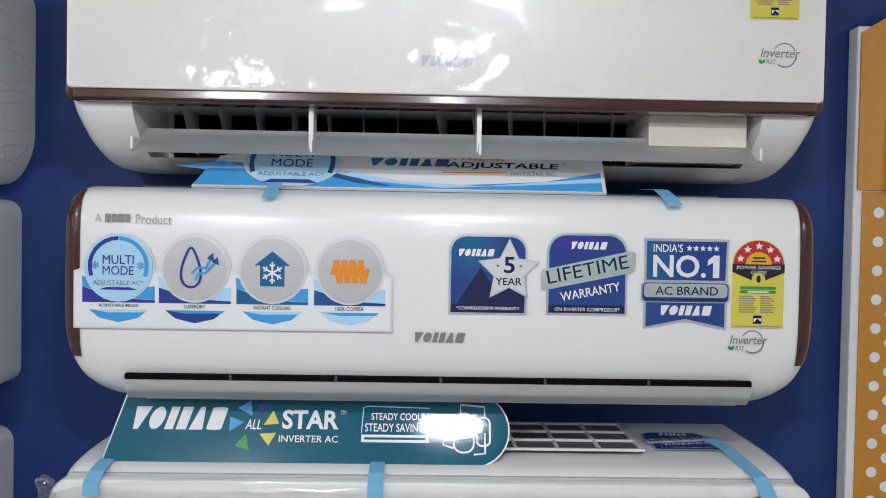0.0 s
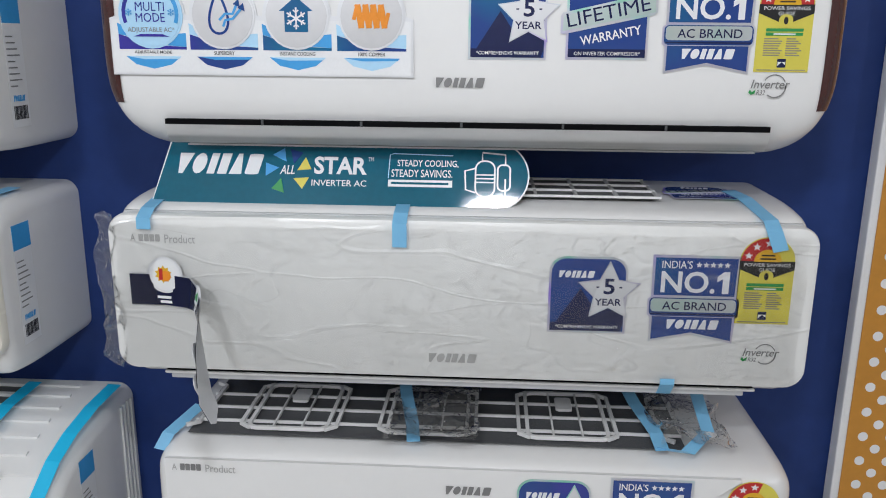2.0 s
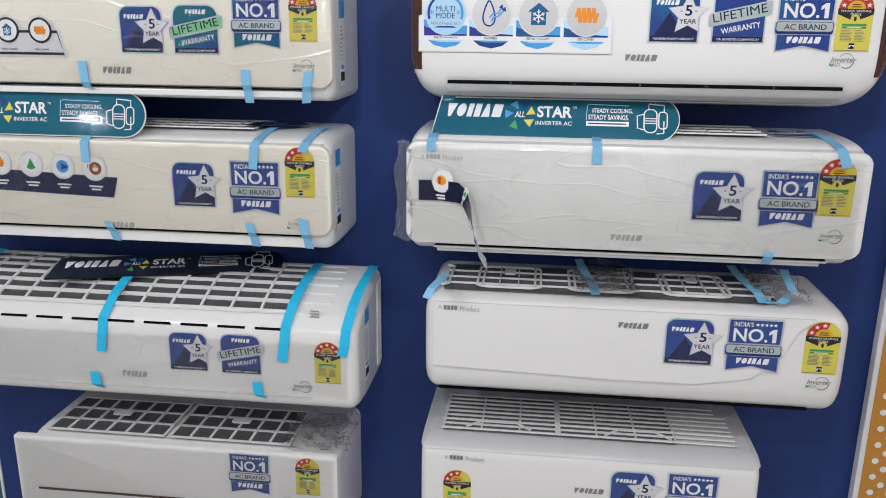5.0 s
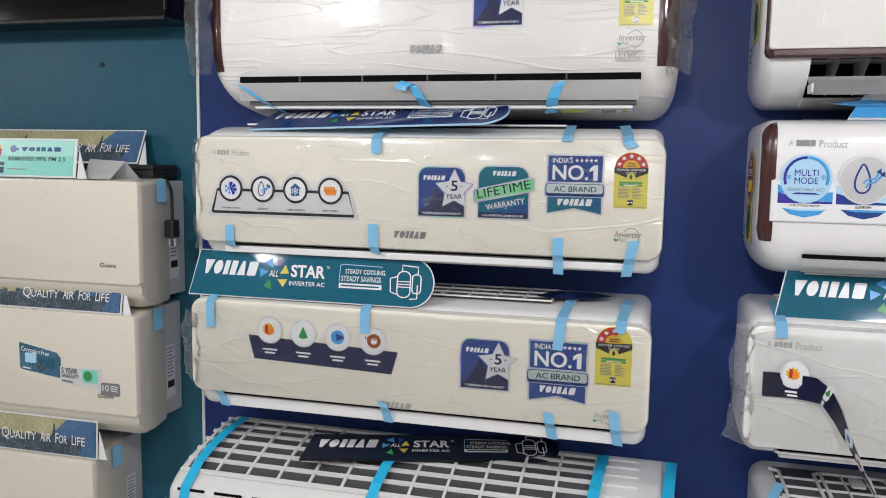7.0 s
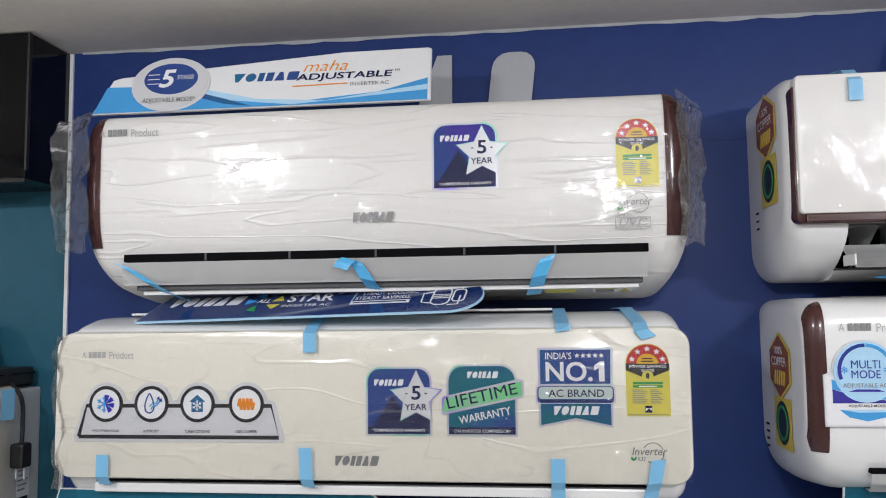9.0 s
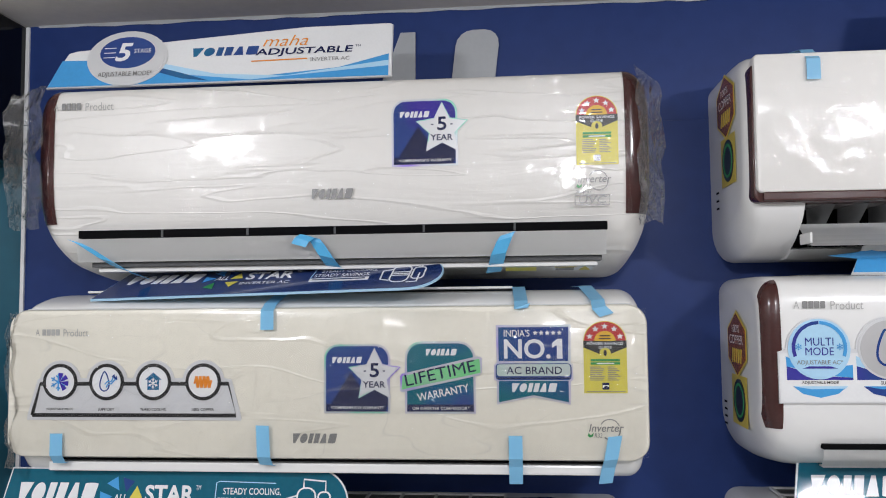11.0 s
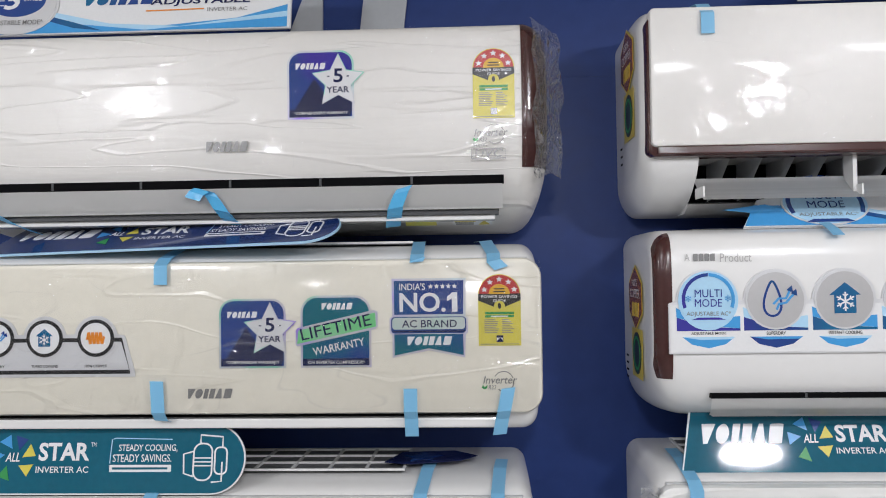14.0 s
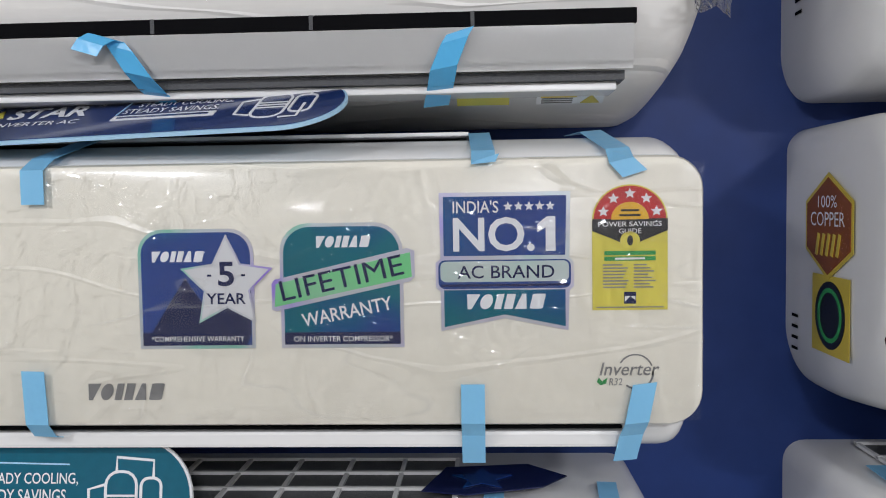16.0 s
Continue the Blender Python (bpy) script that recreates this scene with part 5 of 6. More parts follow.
def unit_a2():
    ob, F = panel_unit("film-wrapped white air conditioner with silver feature card and blue tape", -1.408, -0.521, 1.805, 1.600, 1.567, 1.006)
    f = F(1.006)
    card_silver(f, -1.376, 1.652, 0.308)
    warranty_years(f, -0.953, 1.662, 0.105), warranty_lifetime(f, -0.849, 1.662, 0.110, "bandgreen", "tealink")
    number_one(f, -0.723, 1.674, 0.104, "tealink"), power_guide(f, -0.605, 1.689, 0.056)
    inverter_mark(f, -0.603, 1.628, 0.05), maker_line(f, -1.367, 1.769, 0.078, "palegrey", "palegrey")
    f.mark(-0.999, 1.622, -0.935, 1.635, "lettergrey", 0.0008)
    over_top(F, 1.006, -1.031, 1.805, 0.03), over_top(F, 1.006, -0.683, 1.805, 0.0, lean=-0.006), over_top(F, 1.006, -0.574, 1.805, 0.014, lean=-0.02)
    under_edge(F, 1.006, -1.33, 1.6, 0.034, 0.008), under_edge(F, 1.006, -1.037, 1.6, 0.046, 0.01, lean=0.004)
    under_edge(F, 1.006, -0.696, 1.6, 0.034, 0.032), under_edge(F, 1.006, -0.567, 1.6, 0.034, 0.03, lean=-0.012)
    g = top_face(ob, -1.34, 1.10, 1.8275, 1.21)
    grille(g, 0.64, 0.10, 14, 3)
    film_sheet("plastic_wrap", f, -1.397, -0.524, 1.604, 1.80, 0.003, "wrap", 0.0045, 130, 36, 11)
    film_sheet("plastic_wrap", f, -1.425, -1.395, 1.58, 1.80, 0.006, "bag", 0.003, 6, 22, 12, lambda a, b, n: (0, 0, -0.03 * (1 - a)), "crumpled clear plastic bag end")
    rating_label(ob, -0.5245, 1.08, 1.60)
    return ob


def unit_a3():
    ob, F = panel_unit("film-wrapped white air conditioner with navy feature card and blue tape", -1.422, -0.531, 1.486, 1.298, 1.256, 1.005, zt=1.503)
    f = F(1.005)
    card_navy(f, -1.294, 1.365, 0.307)
    warranty_years(f, -0.868, 1.351, 0.108), number_one(f, -0.746, 1.339, 0.112), power_guide(f, -0.625, 1.379, 0.062, 3)
    inverter_mark(f, -0.627, 1.308, 0.05, "palegrey")
    f.mark(-1.025, 1.30, -0.959, 1.312, "palegrey", 0.0008)
    for x, d in ((-1.374, 0.055), (-1.051, 0.045), (-0.691, 0.05), (-0.588, 0.012)):
        over_top(F, 1.005, x, 1.486, d, zt=1.503, lean=0.01 if x > -0.7 else 0)
    for x, u, l in ((-1.36, 0.004, 0.03), (-1.016, 0.014, 0.03), (-0.705, 0.024, 0.03), (-0.59, 0.036, 0.03)):
        under_edge(F, 1.005, x, 1.298, u, l, lean=0.008)
    g = top_face(ob, -1.36, 1.085, 1.5045, 1.22)
    grille(g, 0.645, 0.13, 12, 3)
    s = top_face(ob, -0.745, 1.10, 1.5045, 1.2)
    s.poly("loose_sticker", [(0, 0.01), (0.04, 0.0), (0.11, 0.02), (0.135, 0.05), (0.10, 0.085), (0.02, 0.075)], "navy", 0.008, 0.001, label="dark sticker lying face up on the top")
    s.poly("loose_sticker", star(0.055, 0.04, 0.03), "royal", 0.0092, 0.0008)
    film_sheet("plastic_wrap", f, -1.413, -0.537, 1.302, 1.481, 0.003, "wrap", 0.0045, 130, 34, 21)
    film_sheet("plastic_wrap", f, -1.455, -1.405, 1.32, 1.46, 0.012, "bag", 0.0, 10, 18, 22, lambda a, b, n: (0.018 * (1 - a) * abs(b - .5), 0, -0.02 * (1 - a)), "crumpled clear plastic bag end")
    rating_label(ob, -0.5345, 1.06, 1.30)
    return ob


def unit_a4():
    x0, x1, z0, zt, yf = -1.475, -0.478, 0.898, 1.163, 0.982
    ob, F = unit("large white air conditioner with louvred top and long blue tapes", x0, x1, z0, zt, yf)
    prof = chaikin([(YW, z0), (yf + 0.09, z0), (yf + 0.02, z0 + 0.012), (yf, z0 + 0.04), (yf, 1.072), (yf + 0.002, 1.096), (yf + 0.035, 1.121), (yf + 0.10, 1.146), (YW, zt)], 2, keep={(YW, z0), (YW, zt)})
    part("body", loft(x0, x1, prof, 0.024, 0.024), M["white"], ob, "", 40)
    part("seam", box(x0 + 0.02, x1 - 0.10, yf - 0.001, yf + 0.004, 0.9415, 0.943), M["grey"], ob)
    # row of short slots along the shoulder: flat strips, their shade painted black
    base = ob.matrix_basis.translation
    sh = Face(ob, Vector((0, yf + 0.004, 1.094)) - Vector((base.x, base.y, base.z)), (1, 0, 0), (0, 0.030, 0.043))
    for k in range(10):
        u = -1.446 + 0.083 * k
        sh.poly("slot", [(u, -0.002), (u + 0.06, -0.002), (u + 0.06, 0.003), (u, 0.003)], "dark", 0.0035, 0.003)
    def arc(t, up=0.0):
        """A point of the rounded top, from its front edge (0) to the wall (1)."""
        return Vector((0, 0.986 + 0.236 * t, 1.104 + 0.060 * (1 - (1 - t) ** 1.9) + up))

    def strip(name, xa, xb, t0, t1, up, thick, mat, label="", n=10):
        bm, rows = bmesh.new(), []
        for q in range(n + 1):
            p = arc(t0 + (t1 - t0) * q / n, up) - base
            rows.append([bm.verts.new((x - base.x, p.y, p.z + d)) for d in (0, -thick) for x in (xa, xb)])
        for a, b in zip(rows, rows[1:]):
            bm.faces.new((a[0], a[1], b[1], b[0])), bm.faces.new((a[2], b[2], b[3], a[3]))
            bm.faces.new((a[0], b[0], b[2], a[2])), bm.faces.new((a[1], a[3], b[3], b[1]))
        bm.faces.new((rows[0][0], rows[0][2], rows[0][3], rows[0][1])), bm.faces.new((rows[-1][0], rows[-1][1], rows[-1][3], rows[-1][2]))
        return part(name, bm, M[mat], ob, label, 40, local=True)
    strip("filter", -1.448, -0.628, 0.14, 0.95, 0.003, 0.002, "mesh", "grey filter mesh", 16)
    for k in range(7):
        t = 0.115 + 0.138 * k
        strip("grille_bar", -1.458, -0.545 if k else -0.618, t, t + 0.028, 0.0085, 0.005, "white", "", 2)
    for k in range(13):
        x, w = -1.446 + 0.0682 * k, (0.013 if k == 6 else 0.0055)
        strip("grille_bar", x - w / 2, x + w / 2, 0.12, 0.95, 0.0092, 0.005, "white", "", 10)
    strip("top_cover", -0.622, -0.502, 0.13, 0.97, 0.0055, 0.004, "white", "", 10)
    f = F(yf)
    for k in range(3):
        f.poly("slot", bar((-0.585, 1.118 + 0.0065 * k), (-0.565, 1.118 + 0.0065 * k), 0.0015), "lettergrey", -0.028, 0.002)
    warranty_years(f, -0.895, 0.989, 0.102), warranty_lifetime(f, -0.785, 0.988, 0.106), power_guide(f, -0.57, 0.978, 0.057)
    inverter_mark(f, -0.622, 0.953, 0.049), maker_line(f, -1.45, 1.045, 0.085, "palegrey", "palegrey")
    f.mark(-1.01, 0.967, -0.949, 0.98, "palegrey", 0.0008)
    for x, low in ((-1.43, 1.02), (-1.043, 1.025), (-0.634, 1.025), (-0.503, 1.045)):
        tape(f, [(x - 0.006, low, 0.002), (x, 1.066, 0.002), (x + 0.003, 1.103, -0.002), (x + 0.008, 1.140, -0.045), (x + 0.012, 1.160, -0.09), (x + 0.016, 1.174, -0.15), (x + 0.02, 1.180, -0.22)], 0.021, mat="tapedeep")
    for x in (-1.447, -1.07, -0.698):
        tape(f, [(x, 0.974, 0.002), (x + 0.002, 0.945, 0.003), (x + 0.008, 0.925, -0.012), (x + 0.012, 0.913, -0.04)], 0.021, mat="tapedeep")
    film_sheet("plastic_wrap", f, x0 + 0.02, x1 - 0.02, 0.95, 1.07, 0.003, "wrap", 0.0045, 140, 22, 31)
    film_sheet("plastic_wrap", f, x0 - 0.022, x0 + 0.02, 0.92, 1.06, 0.008, "bag", 0.0, 8, 18, 34, lambda a, b, n: (0, 0, -0.04 * (1 - a)), "crumpled clear plastic bag end")
    rating_label(ob, x1 + 0.0005, 1.06, 0.95)
    for k in range(4):
        part("end_rib", box(x1 - 0.004, x1 + 0.003, 1.20 + 0.012 * k, 1.205 + 0.012 * k, 0.93, 1.14, 0.001), M["white"], ob)
    return ob


def unit_a5():
    x0, x1, z0, zt, yf = -1.275, -0.533, 0.52, 0.792, 0.99
    ob, F = unit("white air conditioner with latticed top, maroon line and loose film", x0, x1, z0, zt, yf)
    prof = curved(z0, zt, yf + 0.016, 0.06, 0.025, 0.1)
    part("body", loft(x0, x1, prof, 0.024, 0.024), M["white"], ob, "", 40)
    part("front_panel", slab(rrect(x0 - 0.018, 0.56, x1 + 0.006, 0.80, 0.006, 4), yf - 0.008, 0.015, 0.004), M["white"], ob, "", 35)
    part("maroon_line", box(-1.245, -0.60, yf - 0.0105, yf - 0.006, 0.664, 0.669, 0.001), M["brown"], ob, "thin maroon line")
    g = top_face(ob, -1.235, 1.03, 0.7935, 1.21)
    for a in (0, 1):
        gg = g.at(0.30 * a, 0)
        grille(gg, 0.285, 0.165, 6, 3, w=0.006)
        gg.poly("catch", rrect(0.12, 0.075, 0.165, 0.10, 0.005, 3), "white", 0.011, 0.004)
    f = F(yf - 0.008)
    number_one(f, -0.779, 0.694, 0.1), power_guide(f, -0.622, 0.702, 0.055, 3), inverter_mark(f, -0.67, 0.668, 0.046, "palegrey")
    film_sheet("plastic_wrap", f, x0 - 0.01, x1, 0.58, 0.796, 0.004, "wrap", 0.004, 90, 30, 41)
    t = top_face(ob, -0.66, 1.0, 0.80, 1.2)
    film_sheet("plastic_wrap", t, 0.0, 0.15, 0.0, 0.17, 0.012, "bag", 0.006, 16, 18, 43, None, "crumpled clear plastic bag end")
    return ob


def unit_b1():
    x0, x1, z0, z1, yf = -0.368, 0.522, 1.868, 2.155, 1.03
    ob, F = unit("white air conditioner with maroon-rimmed panel and an open flap", x0, x1, z0, z1, yf)
    full = chaikin([(YW, z0), (yf + 0.13, z0), (yf + 0.075, z0 + 0.018), (yf + 0.03, z0 + 0.052), (yf + 0.016, z0 + 0.09), (yf + 0.016, z1 - 0.04), (yf + 0.03, z1 - 0.012), (yf + 0.07, z1), (YW, z1)], 2, keep={(YW, z0), (YW, z1)})
    part("end_cheek", loft(x0 - 0.010, -0.300, full, 0.022, 0, low=0.034), M["white"], ob, "", 40)
    part("end_cheek", loft(0.458, x1 + 0.010, full, 0, 0.022, low=0.034), M["white"], ob, "", 40)
    core = [(YW, z0), (yf + 0.11, z0), (yf + 0.085, z0 + 0.012), (yf + 0.165, z0 + 0.02), (yf + 0.165, 1.945), (yf + 0.016, 1.945), (yf + 0.016, z1 - 0.04), (yf + 0.03, z1 - 0.012), (yf + 0.07, z1), (YW, z1)]
    part("body", loft(-0.300, 0.458, core, 0, 0), M["white"], ob, "", 30)
    # back plate blackened for the shade deep in the duct
    part("duct_back", box(-0.29, 0.325, yf + 0.155, yf + 0.163, z0 + 0.02, 1.944), M["dark"], ob, "duct behind the flap, its shade painted black")
    part("blank_plate", box(0.327, 0.45, yf + 0.05, yf + 0.16, 1.885, 1.944, 0.002), M["ivory"], ob)
    for k in range(13):
        x = -0.25 + 0.0445 * k
        bm = bmesh.new()
        pts = [(yf + 0.045, 1.944), (yf + 0.15, 1.944), (yf + 0.15, 1.888), (yf + 0.115, 1.892), (yf + 0.085, 1.915)]
        a = [bm.verts.new((x + 0.018 * (y - yf - 0.05) / 0.1 * (1 if k > 6 else -0.3), y, z)) for y, z in pts]
        bm.faces.new(a)
        bmesh.ops.solidify(bm, geom=bm.faces[:], thickness=0.0022)
        part("vane", bm, M["grey"], ob, "grey air vane")
    for x in (-0.088, 0.115):
        part("flap_arm", box(x - 0.003, x + 0.003, yf + 0.03, yf + 0.06, 1.888, 1.942, 0.001), M["white"], ob)
    # the open flap hangs forward and down
    bm, rows = bmesh.new(), []
    for k in range(6):
        a = k / 5
        rows.append([bm.verts.new((x, yf + 0.062 - 0.052 * a, 1.914 - 0.034 * a - 0.004 * math.sin(a * math.pi))) for x in (-0.298, 0.455)])
    for a, b in zip(rows, rows[1:]):
        bm.faces.new((a[0], a[1], b[1], b[0]))
    bmesh.ops.solidify(bm, geom=bm.faces[:], thickness=0.007)
    part("flap", bm, M["white"], ob, "open white air flap", 40)
    for x in (-0.298, -0.087, 0.114, 0.452):
        part("flap_rib", box(x, x + 0.003, yf + 0.014, yf + 0.056, 1.884, 1.899, 0.001), M["white"], ob)
    part("front_panel", slab(rrect(x0, 1.952, x1, z1 - 0.014, 0.007, 5), yf, 0.017, 0.004), M["pearl"], ob, "", 35)
    part("maroon_line", box(x0 + 0.008, x1 - 0.008, yf + 0.002, yf + 0.02, 1.941, 1.953, 0.002), M["brown"], ob, "maroon line under the panel")
    trim = slab(rrect(x0 - 0.004, 1.939, x1 + 0.004, z1 - 0.024, 0.012, 5), yf + 0.006, 0.034, 0.004)
    part("panel_rim", trim, M["brown"], ob, "maroon rim round the panel", 35)
    f = F(yf)
    f.mark(0.041, 1.986, 0.105, 1.998, "lettergrey", 0.0008)
    inverter_mark(f, 0.44, 1.993, 0.053), power_guide(f, 0.43, 2.049, 0.058)
    tape(f, [(-0.292, 2.102, 0.002), (-0.292, 2.13, 0.002), (-0.292, 2.15, -0.02), (-0.292, 2.158, -0.06)], 0.018)
    copper_labels(ob, x0 - 0.0112, 1.186, 2.045)
    film_sheet("plastic_wrap", f, x0 + 0.006, x1 - 0.006, 1.957, z1 - 0.022, 0.004, "taut", 0.0045, 130, 34, 51)
    f.poly("paper_edge", [(-0.26, 1.869), (-0.2, 1.862), (-0.17, 1.868), (-0.2, 1.876)], "sky", -0.06, 0.001)
    e = end_face(ob, x0 - 0.0105, 1.12, 1.93, -1)
    for k in range(3):
        # flat black strips, the shade of small end slots as colour
        e.poly("slot", bar((-0.09, 0.02 + 0.012 * k), (-0.075, 0.02 + 0.012 * k), 0.003), "dark", 0.0008)
    return ob


def unit_b2():
    x0, x1, z0, z1, yf = -0.371, 0.518, 1.568, 1.842, 1.024
    ob, F = unit("glossy white air conditioner with maroon ends and disc feature card", x0, x1, z0, z1, yf)
    prof = curved(z0, z1, yf, 0.062, 0.03, 0.12)
    part("body", loft(x0, x1, prof, 0.024, 0.024, 9, 0.062), M["white"], ob, "", 40)
    trim_ends(ob, x0, x1, prof, 1.640, 1.046, 0.024, 0.024, 0.003, 0.062)
    vent_gap(ob, -0.297, 0.443, yf + 0.005, 1.617, 0.0065, 0.03, 5)
    part("flap_line", box(-0.285, 0.44, yf + 0.045, yf + 0.06, 1.583, 1.585), M["grey"], ob)
    louvre(ob, -0.297, 0.443, yf + 0.005, 1.6135, 0.014, 0.024)
    part("intake", box(-0.30, 0.42, yf + 0.07, YW - 0.03, z1 - 0.001, z1 + 0.001), M["mesh"], ob, "grey intake mesh on the top")
    f = F(yf)
    card_multi(f, -0.353, 1.674, 0.37)
    warranty_years(f, 0.08, 1.696, 0.107), warranty_lifetime(f, 0.188, 1.697, 0.111), number_one(f, 0.306, 1.682, 0.106), power_guide(f, 0.414, 1.685, 0.062)
    inverter_mark(f, 0.41, 1.655, 0.05), maker_line(f, -0.33, 1.797, 0.088)
    f.mark(0.039, 1.663, 0.101, 1.6745, "lettergrey", 0.0008)
    tape(f, [(0.343, 1.828, 0.003), (0.341, 1.838, -0.012), (0.339, 1.848, -0.04), (0.337, 1.852, -0.10)], 0.017)
    tape(f, [(-0.13, 1.829, 0.003), (-0.13, 1.838, -0.012), (-0.13, 1.848, -0.04)], 0.015)
    copper_labels(ob, x0 - 0.0012, 1.194, 1.696)
    e = end_face(ob, x0 - 0.0006, 1.16, 1.61, -1)
    for k in range(4):
        # end slots drawn as flat strips in the shade's black
        e.poly("slot", bar((-0.07, 0.01 + 0.011 * k), (-0.055, 0.01 + 0.011 * k), 0.003), "dark", 0.0008)
    rating_label(ob, x1 + 0.0006, 1.11, 1.63)
    return ob


def unit_b3():
    ob, F = panel_unit("white air conditioner in creased film with half-peeled feature card", -0.377, 0.513, 1.502, 1.292, 1.268, 1.01, mat="filmed", zt=1.517)
    f = F(1.01)
    warranty_years(f, 0.186, 1.361, 0.113), number_one(f, 0.309, 1.352, 0.112), power_guide(f, 0.417, 1.379, 0.066, 3)
    inverter_mark(f, 0.429, 1.325, 0.05), maker_line(f, -0.346, 1.467, 0.084, "palegrey", "palegrey")
    f.mark(0.033, 1.315, 0.098, 1.327, "palegrey", 0.0008)
    # feature card: one end stuck down, the rest curling out and hanging
    base = ob.matrix_basis.translation
    way = [(-0.350, 1.0075, 1.404), (-0.303, 1.0068, 1.404), (-0.272, 1.001, 1.402), (-0.255, 0.985, 1.396), (-0.243, 0.955, 1.375), (-0.232, 0.922, 1.347), (-0.220, 0.896, 1.320), (-0.211, 0.882, 1.304), (-0.203, 0.872, 1.286)]
    way = [Vector(q) - base for q in way]
    frames = []
    for k, q in enumerate(way):
        d = (way[min(k + 1, len(way) - 1)] - way[max(k - 1, 0)]).normalized()
        w = Vector(((0, -1, 0), (0, -1, 0), (-0.3, -0.95, 0), (-0.65, -0.75, 0), (-0.93, -0.3, 0), (-1, 0.1, 0), (-1, 0.25, 0), (-1, 0.5, 0), (-1, 0.5, 0))[k])
        w = (w - d * d.dot(w)).normalized().cross(d)
        frames.append((q, d, w, d.cross(w)))

    def ribbon(name, mat, lo, hi, off, parent, label):
        bm, rows = bmesh.new(), []
        for k, (q, d, w, nn) in enumerate(frames):
            t = 1 if k < 3 else (0.8 if k < 7 else (0.7 if k == 7 else 0.2))
            rows.append([bm.verts.new(q + w * lo * t + nn * off), bm.verts.new(q + w * hi * t + nn * off)])
        for a, b in zip(rows, rows[1:]):
            bm.faces.new((a[0], a[1], b[1], b[0]))
        bmesh.ops.solidify(bm, geom=bm.faces[:], thickness=0.0004)
        return part(name, bm, M[mat], parent, label, 60, local=True)
    card = ribbon("feature_card", "card", -0.022, 0.022, -0.0008, ob, "half-peeled navy feature card, white on its back")
    ribbon("print", "navy", -0.0205, 0.0205, 0.0006, card, "")
    for k, draw in ((1, icon_sun), (3, icon_leaf), (5, icon_arrows), (6, icon_copper)):
        q, d, w, nn = frames[k]
        g = Face(card, q + w * (0.02 if k == 1 else 0.008), d, w).at(0, 0, 0.01 if k == 1 else 0.0062)
        g.poly("disc_rim", disc(0, 0, 2.4), "silver", 0.0017), g.poly("disc", disc(0, 0, 2.1), "card", 0.0021)
        draw(g, 0, 0, 2.1, 0.0026)
        g.poly("print_bar", bar((-1.2, -3.0), (1.2, -3.0), 0.35), "paper", 0.0014)
        g.poly("print_bar", bar((-0.8, -3.6), (0.8, -3.6), 0.35), "paper", 0.0014)
    for x, d in ((-0.325, 0.018), (-0.001, 0.034), (0.463, 0.028)):
        over_top(F, 1.01, x, 1.502, d, zt=1.517, lean=-0.02 if x > 0.4 else 0.0)
    under_edge(F, 1.01, 0.34, 1.292, 0.012, 0.016)
    g = top_face(ob, -0.31, 1.085, 1.5185, 1.22)
    grille(g, 0.64, 0.135, 12, 3)
    s = top_face(ob, 0.345, 1.09, 1.5185, 1.2)
    warranty_lifetime(s, 0.0, 0.01, 0.1)
    film_sheet("plastic_wrap", f, -0.366, 0.497, 1.298, 1.491, 0.0028, "wrap", 0.0045, 140, 36, 61)
    film_sheet("plastic_wrap", f, -0.393, -0.365, 1.30, 1.498, 0.008, "bag", 0.0, 10, 20, 62, lambda a, b, n: (-0.012 * (1 - a) * (1 - b), 0, -0.02 * (1 - a)), "crumpled clear plastic bag end")
    part("lower_lip", box(-0.315, 0.445, 1.03, 1.05, 1.272, 1.281, 0.002), M["grey"], ob)
    return ob


def lattice_guard(g, U, V, n=3):
    """Open mesh top: grey filter with looped white guard rails."""
    g.poly("filter", [(0, 0), (U, 0), (U, V), (0, V)], "mesh", 0.0015, 0.001, label="grey filter mesh")
    for k in (0.18, 0.42, 0.66):
        g.poly("guard_rail", bar((0, V * k), (U, V * k), 0.0028), "white", 0.007, 0.004)
    for k in range(n * 2 + 1):
        u = U * (k + 0.4) / (n * 2 + 1)
        if k % 2:
            g.poly("guard_loop", line(rrect(u - 0.055, V * 0.06, u + 0.055, V * 0.86, 0.012, 3) + [(u - 0.055, V * 0.06 + 0.012)], 0.005), "white", 0.009, 0.005)
            for d in (-0.02, 0.02):
                g.poly("guard_rail", bar((u + d, V * 0.06), (u + d, V * 0.86), 0.0025), "white", 0.0085, 0.004)
            g.poly("catch", rrect(u - 0.012, V * 0.5, u + 0.012, V * 0.72, 0.005, 3), "white", 0.012, 0.004)
        else:
            g.poly("guard_loop", line([(u + 0.045, V * 0.06), (u + 0.03, V * 0.12), (u + 0.03, V * 0.8), (u + 0.045, V * 0.86)], 0.005), "white", 0.009, 0.005)
            g.poly("guard_loop", line([(u - 0.045, V * 0.06), (u - 0.03, V * 0.12), (u - 0.03, V * 0.8), (u - 0.045, V * 0.86)], 0.005), "white", 0.009, 0.005)


